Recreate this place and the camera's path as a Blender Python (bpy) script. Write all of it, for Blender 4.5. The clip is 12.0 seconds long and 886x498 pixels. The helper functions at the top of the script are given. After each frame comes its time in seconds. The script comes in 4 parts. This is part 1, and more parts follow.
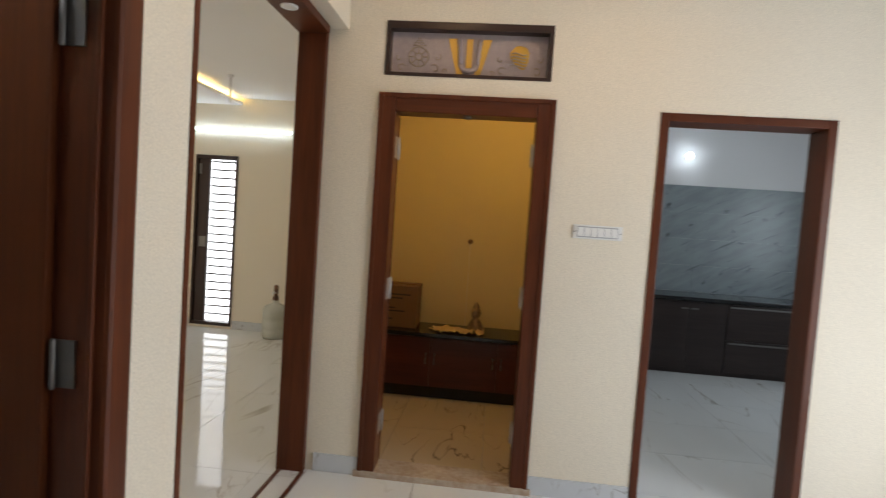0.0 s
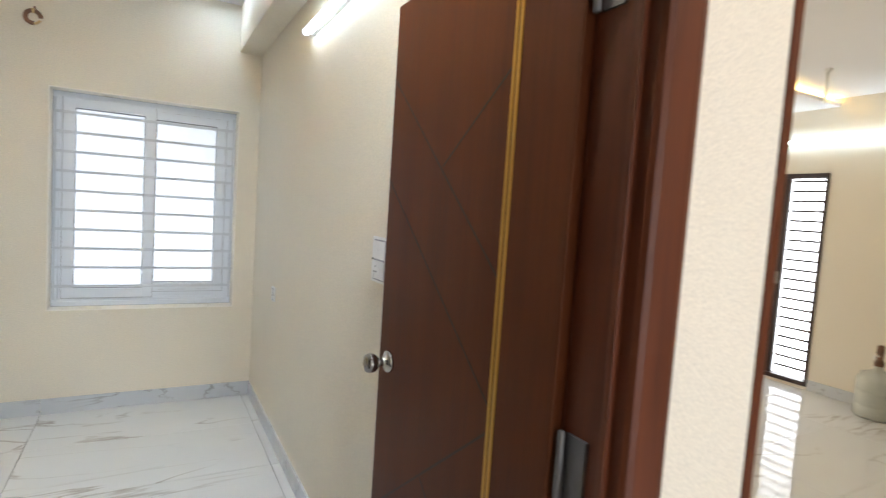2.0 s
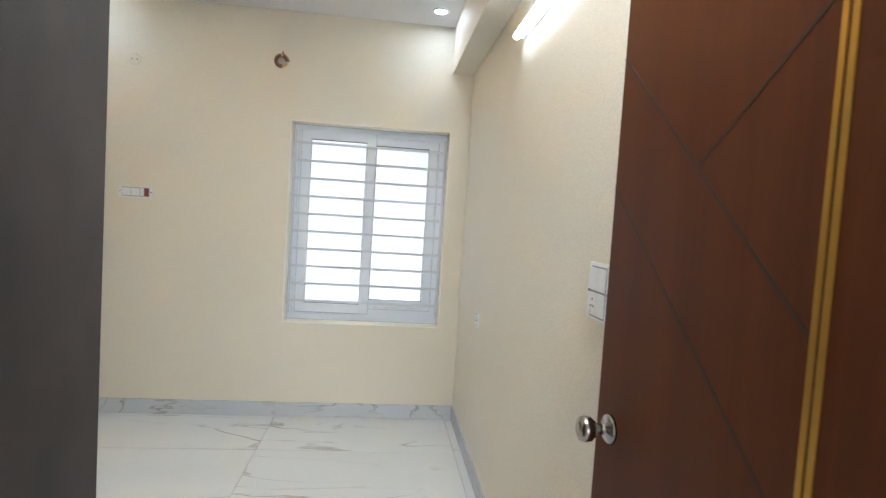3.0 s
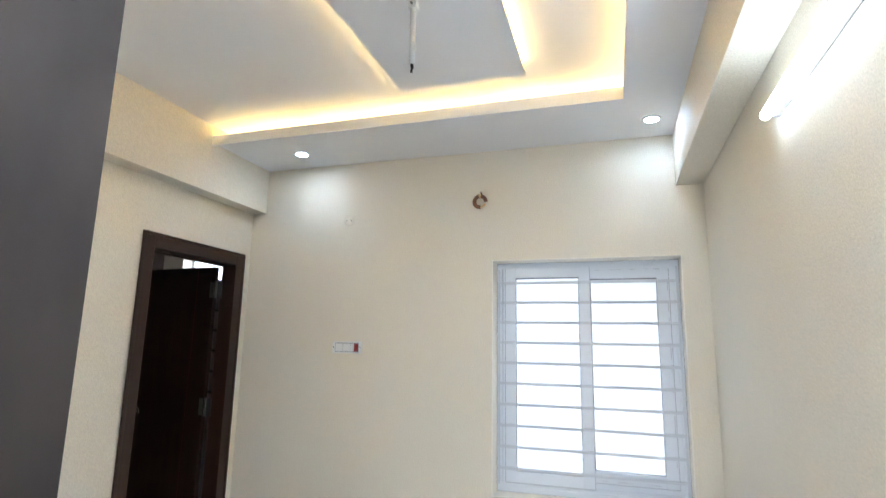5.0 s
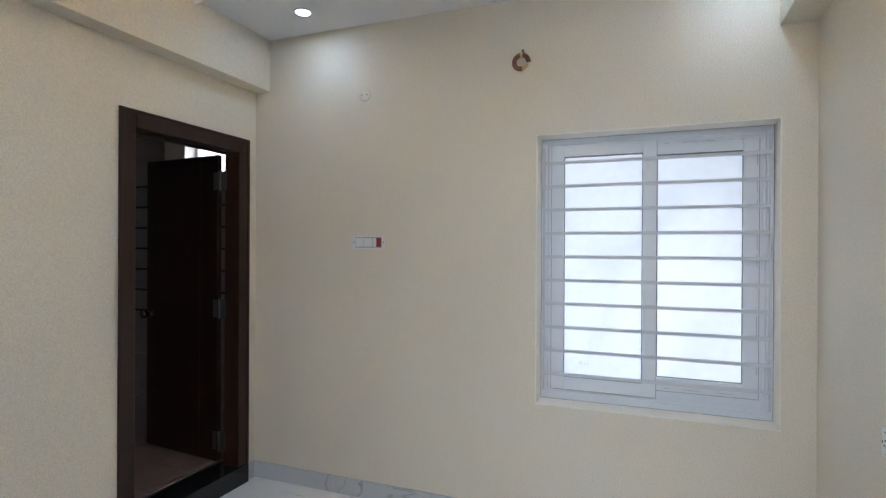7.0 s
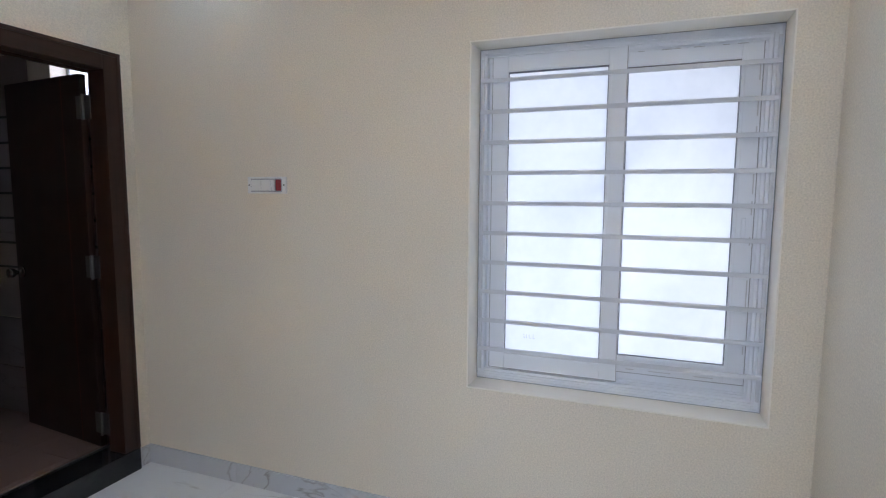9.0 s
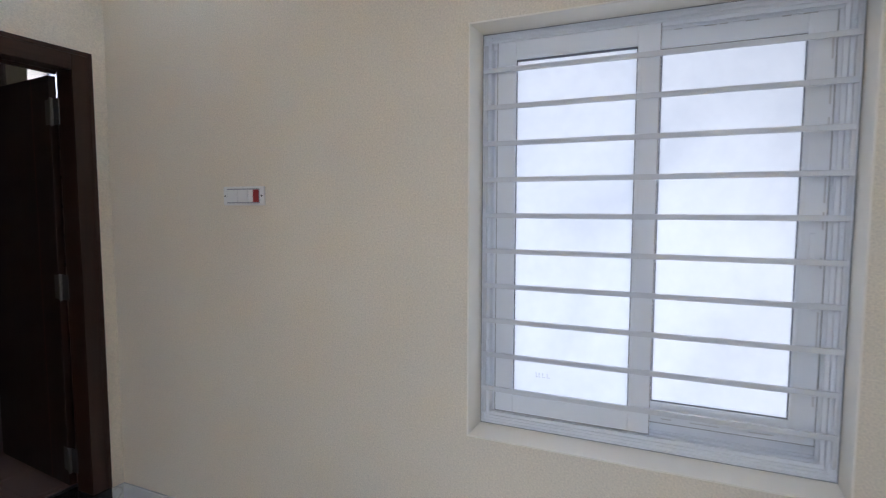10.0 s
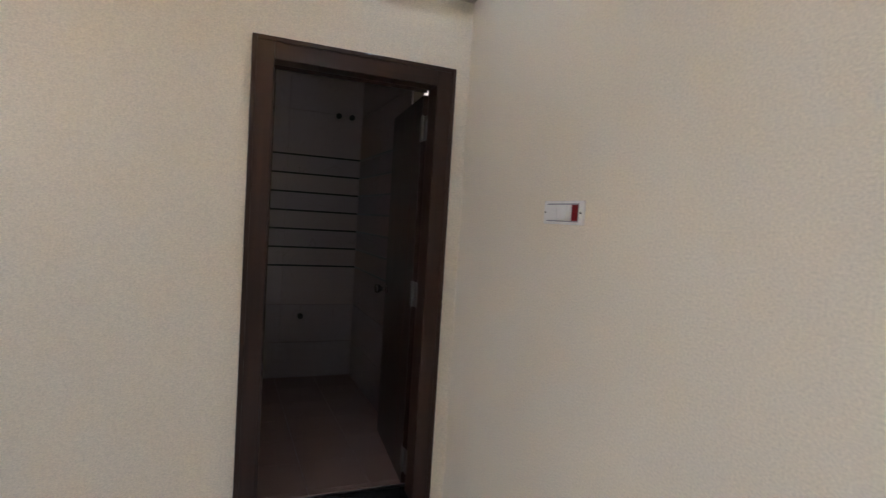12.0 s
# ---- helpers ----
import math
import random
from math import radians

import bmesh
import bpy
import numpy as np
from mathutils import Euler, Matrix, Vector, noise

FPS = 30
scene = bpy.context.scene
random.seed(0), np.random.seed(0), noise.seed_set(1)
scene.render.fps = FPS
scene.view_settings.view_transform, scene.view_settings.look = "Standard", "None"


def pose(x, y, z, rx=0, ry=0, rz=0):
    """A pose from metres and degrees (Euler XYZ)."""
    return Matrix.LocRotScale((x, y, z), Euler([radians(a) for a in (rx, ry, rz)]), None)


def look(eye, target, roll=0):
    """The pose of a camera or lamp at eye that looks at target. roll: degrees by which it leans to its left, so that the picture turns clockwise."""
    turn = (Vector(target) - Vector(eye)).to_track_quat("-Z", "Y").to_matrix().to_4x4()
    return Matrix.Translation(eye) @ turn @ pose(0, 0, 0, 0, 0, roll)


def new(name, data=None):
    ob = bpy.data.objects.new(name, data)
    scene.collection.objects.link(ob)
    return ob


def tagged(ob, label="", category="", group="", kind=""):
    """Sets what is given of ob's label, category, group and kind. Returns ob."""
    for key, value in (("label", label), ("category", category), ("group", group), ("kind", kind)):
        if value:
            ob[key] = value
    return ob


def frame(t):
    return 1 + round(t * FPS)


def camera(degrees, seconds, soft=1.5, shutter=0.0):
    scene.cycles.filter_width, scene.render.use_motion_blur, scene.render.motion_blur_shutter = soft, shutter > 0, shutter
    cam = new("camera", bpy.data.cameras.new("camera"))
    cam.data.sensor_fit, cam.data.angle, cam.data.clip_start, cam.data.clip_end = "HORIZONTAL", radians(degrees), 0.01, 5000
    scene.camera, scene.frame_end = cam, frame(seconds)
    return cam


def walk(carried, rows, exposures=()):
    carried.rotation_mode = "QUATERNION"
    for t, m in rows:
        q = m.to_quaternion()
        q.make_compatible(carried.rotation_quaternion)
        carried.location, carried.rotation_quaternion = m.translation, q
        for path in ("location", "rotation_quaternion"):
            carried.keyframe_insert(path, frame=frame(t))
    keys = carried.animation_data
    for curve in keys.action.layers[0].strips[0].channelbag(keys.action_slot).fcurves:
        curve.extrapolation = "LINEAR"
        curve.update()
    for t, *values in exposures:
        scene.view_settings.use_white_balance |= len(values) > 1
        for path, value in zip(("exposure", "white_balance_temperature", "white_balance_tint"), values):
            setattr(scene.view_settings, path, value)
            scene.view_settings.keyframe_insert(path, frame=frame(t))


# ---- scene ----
cam = camera(79.4, 12.0, soft=1.2, shutter=0.25)
PATH = [
    (0, (-0.03, 0.994, 1.416), (-0.214, 2.983, 1.314), 3.9),
    (0.5, (-0.145, 1.15, 1.415), (-0.767, 3.046, 1.279), 3.5),
    (1, (-0.223, 1.272, 1.408), (-1.235, 2.991, 1.255), 2.5),
    (1.4, (-0.308, 1.42, 1.411), (-1.649, 2.9, 1.312), 0.9),
    (1.5, (-0.318, 1.432, 1.408), (-1.77, 2.801, 1.278), 2.7),
    (1.9, (-0.339, 1.512, 1.433), (-2.045, 2.546, 1.295), 4.0),
    (2, (-0.395, 1.551, 1.432), (-2.143, 2.511, 1.289), 3.8),
    (2.5, (-0.543, 1.614, 1.418), (-2.469, 2.142, 1.305), 3.7),
    (3, (-0.691, 1.645, 1.419), (-2.675, 1.871, 1.31), 3.6),
    (3.2, (-0.737, 1.65, 1.429), (-2.731, 1.774, 1.321), 3.3),
    (4.8, (-1.155, 1.689, 1.496), (-3.065, 1.148, 1.741), 2.0),
    (5, (-1.199, 1.695, 1.505), (-3.074, 1.095, 1.858), 1.1),
    (5.5, (-1.311, 1.687, 1.528), (-3.111, 0.983, 2.046), -0.8),
    (6, (-1.438, 1.622, 1.51), (-3.241, 0.883, 1.96), -0.5),
    (6.5, (-1.582, 1.578, 1.471), (-3.429, 0.842, 1.686), 0.1),
    (7, (-1.692, 1.544, 1.445), (-3.554, 0.815, 1.442), 0.3),
    (7.5, (-1.863, 1.569, 1.412), (-3.73, 0.857, 1.311), 0.3),
    (7.7, (-1.935, 1.585, 1.414), (-3.803, 0.883, 1.282), 0.3),
    (9.3, (-2.501, 1.648, 1.439), (-4.363, 0.946, 1.235), 0.3),
    (9.5, (-2.584, 1.647, 1.434), (-4.447, 0.942, 1.252), 0.3),
    (10, (-2.749, 1.638, 1.431), (-4.571, 0.826, 1.276), 0.1),
    (10.5, (-2.962, 1.638, 1.411), (-4.613, 0.515, 1.291), 0.8),
    (11, (-3.128, 1.622, 1.431), (-4.552, 0.225, 1.288), 2.9),
    (11.5, (-3.272, 1.568, 1.42), (-4.385, -0.091, 1.322), 3.0),
    (12, (-3.38, 1.471, 1.428), (-4.149, -0.371, 1.32), 3.6),
]
walk(cam, [(t, look(eye, target, roll)) for t, eye, target, roll in PATH],
     [(0.0, 0.22, 6550, 10), (0.5, 0.66, 6550, 10), (1.0, 1.0, 6600, 10), (1.5, 1.0, 6450, 11), (2.5, 0.84, 6400, 10), (3.2, 1.05, 6400, 10), (4.8, 1.2, 6000, 11),
      (5.5, 0.8, 5970, 11), (7.5, 0.54, 5900, 14), (9.5, 0.5, 5830, 17), (10.5, 0.28, 6000, 17), (11.0, 0.2, 6050, 18), (11.5, 0.38, 6200, 16), (12.0, 0.63, 6300, 19)])


# ---- light ----
world = bpy.data.worlds.new("sky")
scene.world = world
world.use_nodes = True
_nt = world.node_tree
_sky = _nt.nodes.new("ShaderNodeTexSky")
_sky.sky_type, _sky.sun_disc = "NISHITA", False
_sky.sun_elevation, _sky.sun_rotation = radians(48), radians(120)
_nt.links.new(_sky.outputs[0], _nt.nodes["Background"].inputs[0])
_nt.nodes["Background"].inputs[1].default_value = 0.1

sun = new("sun", bpy.data.lights.new("sun", "SUN"))
sun.data.energy, sun.data.angle, sun.data.color = 2.0, radians(0.6), (1.0, 0.95, 0.88)
sun.matrix_basis = look((3, -3, 12), (1, 0, 0))

GLOW_WINDOW = 1.2      # bright overcast distance behind the frosted panes
GLOW_LIVING = 2.6
GLOW_VENT = 5.0
TUBE_GLOW = 9.5
TUBE_GLOW_LIVING = 7.0
SPOT_GLOW = 70.0
SPOT_GLOW_FILL = 840.0
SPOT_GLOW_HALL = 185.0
BULB_GLOW = 12.0
COVE_GLOW = 19.0


def area(name, eye, target, w, h, watts, colour):
    lamp = new(name, bpy.data.lights.new(name, "AREA"))
    lamp.data.shape, lamp.data.size, lamp.data.size_y = "RECTANGLE", w, h
    lamp.data.energy, lamp.data.color = watts, colour
    lamp.matrix_basis = look(eye, target)
    return lamp


def point(name, at, watts, colour, r=0.04):
    lamp = new(name, bpy.data.lights.new(name, "POINT"))
    lamp.data.energy, lamp.data.color, lamp.data.shadow_soft_size = watts, colour, r
    lamp.location = at
    return lamp


# daylight through an unseen opening assumed in the hall's east wall, beside the walk
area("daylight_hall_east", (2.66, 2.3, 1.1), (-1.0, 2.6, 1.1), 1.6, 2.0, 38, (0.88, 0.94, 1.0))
point("pooja_lamp", (0.05, 4.5, 2.45), 6.5, (1.0, 0.62, 0.16))
# warm fill added to brighten the living room, no such source known
area("fill_living", (-6.55, 4.8, 1.4), (-2.0, 5.2, 1.2), 2.0, 1.5, 24, (1.0, 0.78, 0.46))
# kitchen window unseen, assumed for the bluish light in the room
area("daylight_kitchen", (3.80, 5.4, 1.6), (1.5, 5.8, 1.0), 1.2, 1.1, 12, (0.80, 0.92, 1.0))


# ---- materials ----
def surface(name, colour, rough=0.5, metal=0.0, second=None, scale=3.0, grain=40.0, bump=0.05, stretch=(1, 1, 1), amount=0.5, rough_var=0.08, coat=0.0, spec=0.5, grit=0.45, fine=6):
    """A painted or plain surface: two scales of variation in colour and gloss, and fine relief."""
    m = bpy.data.materials.new(name)
    m.use_nodes = True
    t = m.node_tree
    b = t.nodes["Principled BSDF"]
    tc = t.nodes.new("ShaderNodeTexCoord")
    mp = t.nodes.new("ShaderNodeMapping")
    mp.inputs["Scale"].default_value = stretch
    t.links.new(tc.outputs["Object"], mp.inputs[0])
    n1, n2 = t.nodes.new("ShaderNodeTexNoise"), t.nodes.new("ShaderNodeTexNoise")
    n1.inputs["Scale"].default_value, n1.inputs["Detail"].default_value = scale, 5
    n2.inputs["Scale"].default_value, n2.inputs["Detail"].default_value = grain, fine
    for n in (n1, n2):
        t.links.new(mp.outputs[0], n.inputs["Vector"])
    mix1 = t.nodes.new("ShaderNodeMath")
    mix1.operation = "MULTIPLY_ADD"
    mix1.inputs[1].default_value = grit
    t.links.new(n2.outputs["Fac"], mix1.inputs[0])
    half = t.nodes.new("ShaderNodeMath")
    half.operation = "MULTIPLY"
    half.inputs[1].default_value = 1 - grit
    t.links.new(n1.outputs["Fac"], half.inputs[0])
    t.links.new(half.outputs[0], mix1.inputs[2])
    ramp = t.nodes.new("ShaderNodeMapRange")
    ramp.inputs["From Min"].default_value, ramp.inputs["From Max"].default_value = 0.32, 0.68
    t.links.new(mix1.outputs[0], ramp.inputs["Value"])
    mix = t.nodes.new("ShaderNodeMix")
    mix.data_type = "RGBA"
    c = Vector(colour[:3])
    d = Vector(second[:3]) if second else c * (1 - 0.25 * amount)
    mix.inputs["A"].default_value, mix.inputs["B"].default_value = (*d, 1), (*c, 1)
    t.links.new(ramp.outputs[0], mix.inputs["Factor"])
    t.links.new(mix.outputs["Result"], b.inputs["Base Color"])
    rr = t.nodes.new("ShaderNodeMapRange")
    rr.inputs["To Min"].default_value, rr.inputs["To Max"].default_value = max(rough - rough_var, 0.02), rough + rough_var
    t.links.new(n2.outputs["Fac"], rr.inputs["Value"])
    t.links.new(rr.outputs[0], b.inputs["Roughness"])
    b.inputs["Metallic"].default_value = metal
    b.inputs["Coat Weight"].default_value = coat
    b.inputs["Specular IOR Level"].default_value = spec
    b.inputs["Coat Roughness"].default_value = 0.12
    if bump:
        bp = t.nodes.new("ShaderNodeBump")
        bp.inputs["Strength"].default_value, bp.inputs["Distance"].default_value = bump, 0.004
        t.links.new(n2.outputs["Fac"], bp.inputs["Height"])
        t.links.new(bp.outputs[0], b.inputs["Normal"])
    return m


def wood(name, dark, light, along="z", rough=0.38, coat=0.25, spec=0.3):
    s = {"z": (9, 9, 0.6), "x": (0.6, 9, 9), "y": (9, 0.6, 9)}[along]
    return surface(name, light, rough, second=dark, scale=1.4, grain=6.5, bump=0.03, stretch=s, coat=coat, spec=spec)


def marble(name, base, vein, scale=1.0, rough=0.06, rnd=True, width=0.012, power=0.8):
    """Polished vitrified stone with thin, drifting veins; each tile shifts its pattern."""
    m = bpy.data.materials.new(name)
    m.use_nodes = True
    t = m.node_tree
    b = t.nodes["Principled BSDF"]
    tc = t.nodes.new("ShaderNodeTexCoord")
    mp = t.nodes.new("ShaderNodeMapping")
    mp.inputs["Rotation"].default_value = (0, 0, radians(24))
    mp.inputs["Scale"].default_value = (2.3 * scale, 0.55 * scale, 1.4 * scale)
    t.links.new(tc.outputs["Object"], mp.inputs[0])
    if rnd:
        oi = t.nodes.new("ShaderNodeObjectInfo")
        ml = t.nodes.new("ShaderNodeMath")
        ml.operation = "MULTIPLY"
        ml.inputs[1].default_value = 37.0
        t.links.new(oi.outputs["Random"], ml.inputs[0])
        t.links.new(ml.outputs[0], mp.inputs["Location"])
    n = t.nodes.new("ShaderNodeTexNoise")
    n.inputs["Scale"].default_value, n.inputs["Detail"].default_value, n.inputs["Distortion"].default_value = 1.5, 6, 0.7
    t.links.new(mp.outputs[0], n.inputs["Vector"])
    sub = t.nodes.new("ShaderNodeMath")
    sub.operation = "SUBTRACT"
    sub.inputs[1].default_value = 0.5
    t.links.new(n.outputs["Fac"], sub.inputs[0])
    ab = t.nodes.new("ShaderNodeMath")
    ab.operation = "ABSOLUTE"
    t.links.new(sub.outputs[0], ab.inputs[0])
    mr = t.nodes.new("ShaderNodeMapRange")
    mr.inputs["From Min"].default_value, mr.inputs["From Max"].default_value = 0.0, width
    mr.inputs["To Min"].default_value, mr.inputs["To Max"].default_value = 1.0, 0.0
    t.links.new(ab.outputs[0], mr.inputs["Value"])
    n2 = t.nodes.new("ShaderNodeTexNoise")
    n2.inputs["Scale"].default_value, n2.inputs["Detail"].default_value = 1.7, 3
    t.links.new(mp.outputs[0], n2.inputs["Vector"])
    gate = t.nodes.new("ShaderNodeMapRange")
    gate.inputs["From Min"].default_value, gate.inputs["From Max"].default_value = 0.47, 0.62
    gate.inputs["To Max"].default_value = power
    t.links.new(n2.outputs["Fac"], gate.inputs["Value"])
    mu = t.nodes.new("ShaderNodeMath")
    mu.operation = "MULTIPLY"
    t.links.new(mr.outputs[0], mu.inputs[0])
    t.links.new(gate.outputs[0], mu.inputs[1])
    cloud = t.nodes.new("ShaderNodeMix")
    cloud.data_type = "RGBA"
    v = Vector(base[:3])
    cloud.inputs["A"].default_value, cloud.inputs["B"].default_value = (*(v * 0.9), 1), (*v, 1)
    t.links.new(n2.outputs["Fac"], cloud.inputs["Factor"])
    mix = t.nodes.new("ShaderNodeMix")
    mix.data_type = "RGBA"
    mix.inputs["B"].default_value = vein
    t.links.new(cloud.outputs["Result"], mix.inputs["A"])
    t.links.new(mu.outputs[0], mix.inputs["Factor"])
    t.links.new(mix.outputs["Result"], b.inputs["Base Color"])
    b.inputs["Roughness"].default_value = rough
    return m


def streaked(name, base, dark, rough):
    """Printed stone tile: slanting bands, thin slanting cracks and a few dark knots."""
    m = bpy.data.materials.new(name)
    m.use_nodes = True
    t = m.node_tree
    b = t.nodes["Principled BSDF"]
    tc = t.nodes.new("ShaderNodeTexCoord")
    turn = t.nodes.new("ShaderNodeMapping")
    turn.inputs["Rotation"].default_value = (0, radians(27), 0)
    t.links.new(tc.outputs["Object"], turn.inputs[0])
    facs = []
    for stretch, scale, lo, hi in (((1.2, 1, 5.0), 2.6, 0.40, 0.64), ((1.6, 1, 26.0), 1.5, 0.62, 0.70), ((4.5, 1, 7.5), 1.7, 0.62, 0.74)):
        mp = t.nodes.new("ShaderNodeMapping")
        mp.inputs["Scale"].default_value = stretch
        t.links.new(turn.outputs[0], mp.inputs[0])
        n, mr = t.nodes.new("ShaderNodeTexNoise"), t.nodes.new("ShaderNodeMapRange")
        n.inputs["Scale"].default_value, n.inputs["Detail"].default_value = scale, 4
        mr.inputs["From Min"].default_value, mr.inputs["From Max"].default_value = lo, hi
        mr.inputs["To Max"].default_value = 0.45 if lo < 0.5 else 0.75
        t.links.new(mp.outputs[0], n.inputs["Vector"])
        t.links.new(n.outputs["Fac"], mr.inputs["Value"])
        facs.append(mr)
    colour = None
    for f, c in zip(facs, (Vector(dark[:3]) * 1.35, Vector(dark[:3]) * 0.45, Vector(dark[:3]) * 0.4)):
        mix = t.nodes.new("ShaderNodeMix")
        mix.data_type = "RGBA"
        mix.inputs["A"].default_value, mix.inputs["B"].default_value = base, (*c, 1)
        if colour:
            t.links.new(colour, mix.inputs["A"])
        t.links.new(f.outputs[0], mix.inputs["Factor"])
        colour = mix.outputs["Result"]
    t.links.new(colour, b.inputs["Base Color"])
    b.inputs["Roughness"].default_value = rough
    return m


def emitter(name, colour, strength, sampled=True):
    m = bpy.data.materials.new(name)
    m.use_nodes = True
    t = m.node_tree
    t.nodes.remove(t.nodes["Principled BSDF"])
    e = t.nodes.new("ShaderNodeEmission")
    e.inputs[0].default_value, e.inputs[1].default_value = (*colour, 1), strength
    t.links.new(e.outputs[0], t.nodes["Material Output"].inputs[0])
    if not sampled:
        m.cycles.emission_sampling = "NONE"
    return m


def frosted(name):
    """Acid-etched glass: scatters the daylight behind it, with faint smears."""
    m = bpy.data.materials.new(name)
    m.use_nodes = True
    t = m.node_tree
    t.nodes.remove(t.nodes["Principled BSDF"])
    tr, gl, mix = t.nodes.new("ShaderNodeBsdfTranslucent"), t.nodes.new("ShaderNodeBsdfGlossy"), t.nodes.new("ShaderNodeMixShader")
    n, cr = t.nodes.new("ShaderNodeTexNoise"), t.nodes.new("ShaderNodeMix")
    tc = t.nodes.new("ShaderNodeTexCoord")
    n.inputs["Scale"].default_value, n.inputs["Detail"].default_value, n.inputs["Distortion"].default_value = 1.7, 7, 0.8
    t.links.new(tc.outputs["Object"], n.inputs["Vector"])
    speck, add = t.nodes.new("ShaderNodeTexNoise"), t.nodes.new("ShaderNodeMath")
    speck.inputs["Scale"].default_value, speck.inputs["Detail"].default_value = 26, 5
    t.links.new(tc.outputs["Object"], speck.inputs["Vector"])
    add.operation = "MULTIPLY_ADD"
    add.inputs[1].default_value = 0.25
    t.links.new(speck.outputs["Fac"], add.inputs[0])
    t.links.new(n.outputs["Fac"], add.inputs[2])
    span = t.nodes.new("ShaderNodeMapRange")
    span.inputs["From Min"].default_value, span.inputs["From Max"].default_value = 0.38, 0.86
    t.links.new(add.outputs[0], span.inputs["Value"])
    cr.data_type = "RGBA"
    cr.inputs["A"].default_value, cr.inputs["B"].default_value = (0.78, 0.80, 0.83, 1), (0.93, 0.945, 0.965, 1)
    t.links.new(span.outputs[0], cr.inputs["Factor"])
    t.links.new(cr.outputs["Result"], tr.inputs[0])
    gl.inputs["Roughness"].default_value = 0.3
    mix.inputs[0].default_value = 0.04
    t.links.new(tr.outputs[0], mix.inputs[1])
    t.links.new(gl.outputs[0], mix.inputs[2])
    t.links.new(mix.outputs[0], t.nodes["Material Output"].inputs[0])
    return m


CREAM = surface("cream_wall_paint", (0.86, 0.785, 0.655), 0.62, scale=1.2, grain=170, bump=0.28, amount=0.85, grit=0.82, fine=4)
# reveals paler than the wall: window light put into their colour
REVEAL_LIT = surface("pale_lit_reveal", (0.88, 0.835, 0.745), 0.6, scale=2.0, grain=90, bump=0.03, amount=0.08)
YELLOW = surface("yellow_prayer_room_paint", (0.76, 0.60, 0.30), 0.6, scale=1.2, grain=130, bump=0.3, amount=0.2)
WHITE = surface("white_ceiling_paint", (0.87, 0.865, 0.88), 0.7, scale=1.5, grain=120, bump=0.05, amount=0.12)
UPVC = surface("white_upvc", (0.81, 0.85, 0.91), 0.4, scale=5, grain=60, bump=0.0, amount=0.02, rough_var=0.02)
BAR = surface("white_enamelled_bar", (0.66, 0.69, 0.74), 0.4, scale=9, grain=80, bump=0.0, amount=0.04, rough_var=0.02)
GASKET = surface("grey_gasket", (0.16, 0.17, 0.20), 0.6, amount=0.3)
GLASS = frosted("frosted_glass")
FRAME_WOOD = wood("red_brown_polished_frame_wood", (0.062, 0.0155, 0.0058, 1), (0.128, 0.033, 0.0115, 1), "z", 0.40, 0.12, 0.22)
FRAME_WOOD_H = wood("red_brown_polished_frame_wood_cross", (0.062, 0.0155, 0.0058, 1), (0.128, 0.033, 0.0115, 1), "x", 0.40, 0.12, 0.22)
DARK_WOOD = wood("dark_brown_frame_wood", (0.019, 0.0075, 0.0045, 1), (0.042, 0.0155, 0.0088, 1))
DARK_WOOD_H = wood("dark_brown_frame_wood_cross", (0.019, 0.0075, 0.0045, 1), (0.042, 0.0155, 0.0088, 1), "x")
LEAF_WOOD = wood("walnut_laminate_leaf", (0.072, 0.0190, 0.0054, 1), (0.112, 0.0295, 0.0076, 1), "z", 0.48, 0.0, 0.16)
GROOVE_SHADE = surface("groove_shade", (0.024, 0.0085, 0.0038), 0.6)
BRONZE = surface("dark_bronze_channel", (0.16, 0.075, 0.018), 0.45, 0.6, grain=90, amount=0.3)
GOLD = surface("gold_strip", (0.55, 0.30, 0.06), 0.32, 0.85, grain=90, amount=0.3)
# lighter copy of the steel: lamplight on the prayer room hinges as colour
LIT_STEEL = surface("lit_brushed_steel", (0.58, 0.57, 0.55), 0.55, 1.0, grain=120, amount=0.3)
STEEL = surface("brushed_steel", (0.20, 0.19, 0.185), 0.5, 1.0, grain=120, amount=0.3)
CHROME = surface("worn_chrome", (0.32, 0.295, 0.27), 0.22, 1.0, grain=50, amount=0.4)
LAMINATE = surface("mottled_grey_brown_wardrobe_laminate", (0.064, 0.052, 0.047), 0.55, second=(0.012, 0.0105, 0.012), scale=3.2, grain=11, bump=0.05, stretch=(1, 1, 0.55), spec=0.4)
TILE = marble("white_veined_vitrified_tile", (0.79, 0.81, 0.82, 1), (0.36, 0.33, 0.30, 1), width=0.018)
SKIRT = marble("grey_veined_skirting_tile", (0.60, 0.62, 0.65, 1), (0.28, 0.27, 0.26, 1), 1.6, 0.14)
GROUT = surface("grey_grout", (0.34, 0.34, 0.34), 0.8)
GRANITE = surface("black_granite", (0.022, 0.022, 0.024), 0.12, second=(0.008, 0.008, 0.009), grain=220, amount=0.5, bump=0.0)
PLASTIC = surface("white_switch_plastic", (0.80, 0.80, 0.79), 0.3, amount=0.1, bump=0.0)
RED = surface("red_switch_plastic", (0.26, 0.015, 0.018), 0.3, amount=0.2, bump=0.0)
DARK = surface("dark_hole", (0.02, 0.018, 0.016), 0.6)
COPPER = surface("brown_insulated_copper_pipe", (0.30, 0.125, 0.06), 0.42, second=(0.07, 0.035, 0.02), grain=25)
TUBE = emitter("lit_tube", (0.74, 0.89, 1.0), TUBE_GLOW)
TUBE_LIVING = emitter("lit_tube_living", (0.74, 0.90, 1.0), TUBE_GLOW_LIVING)
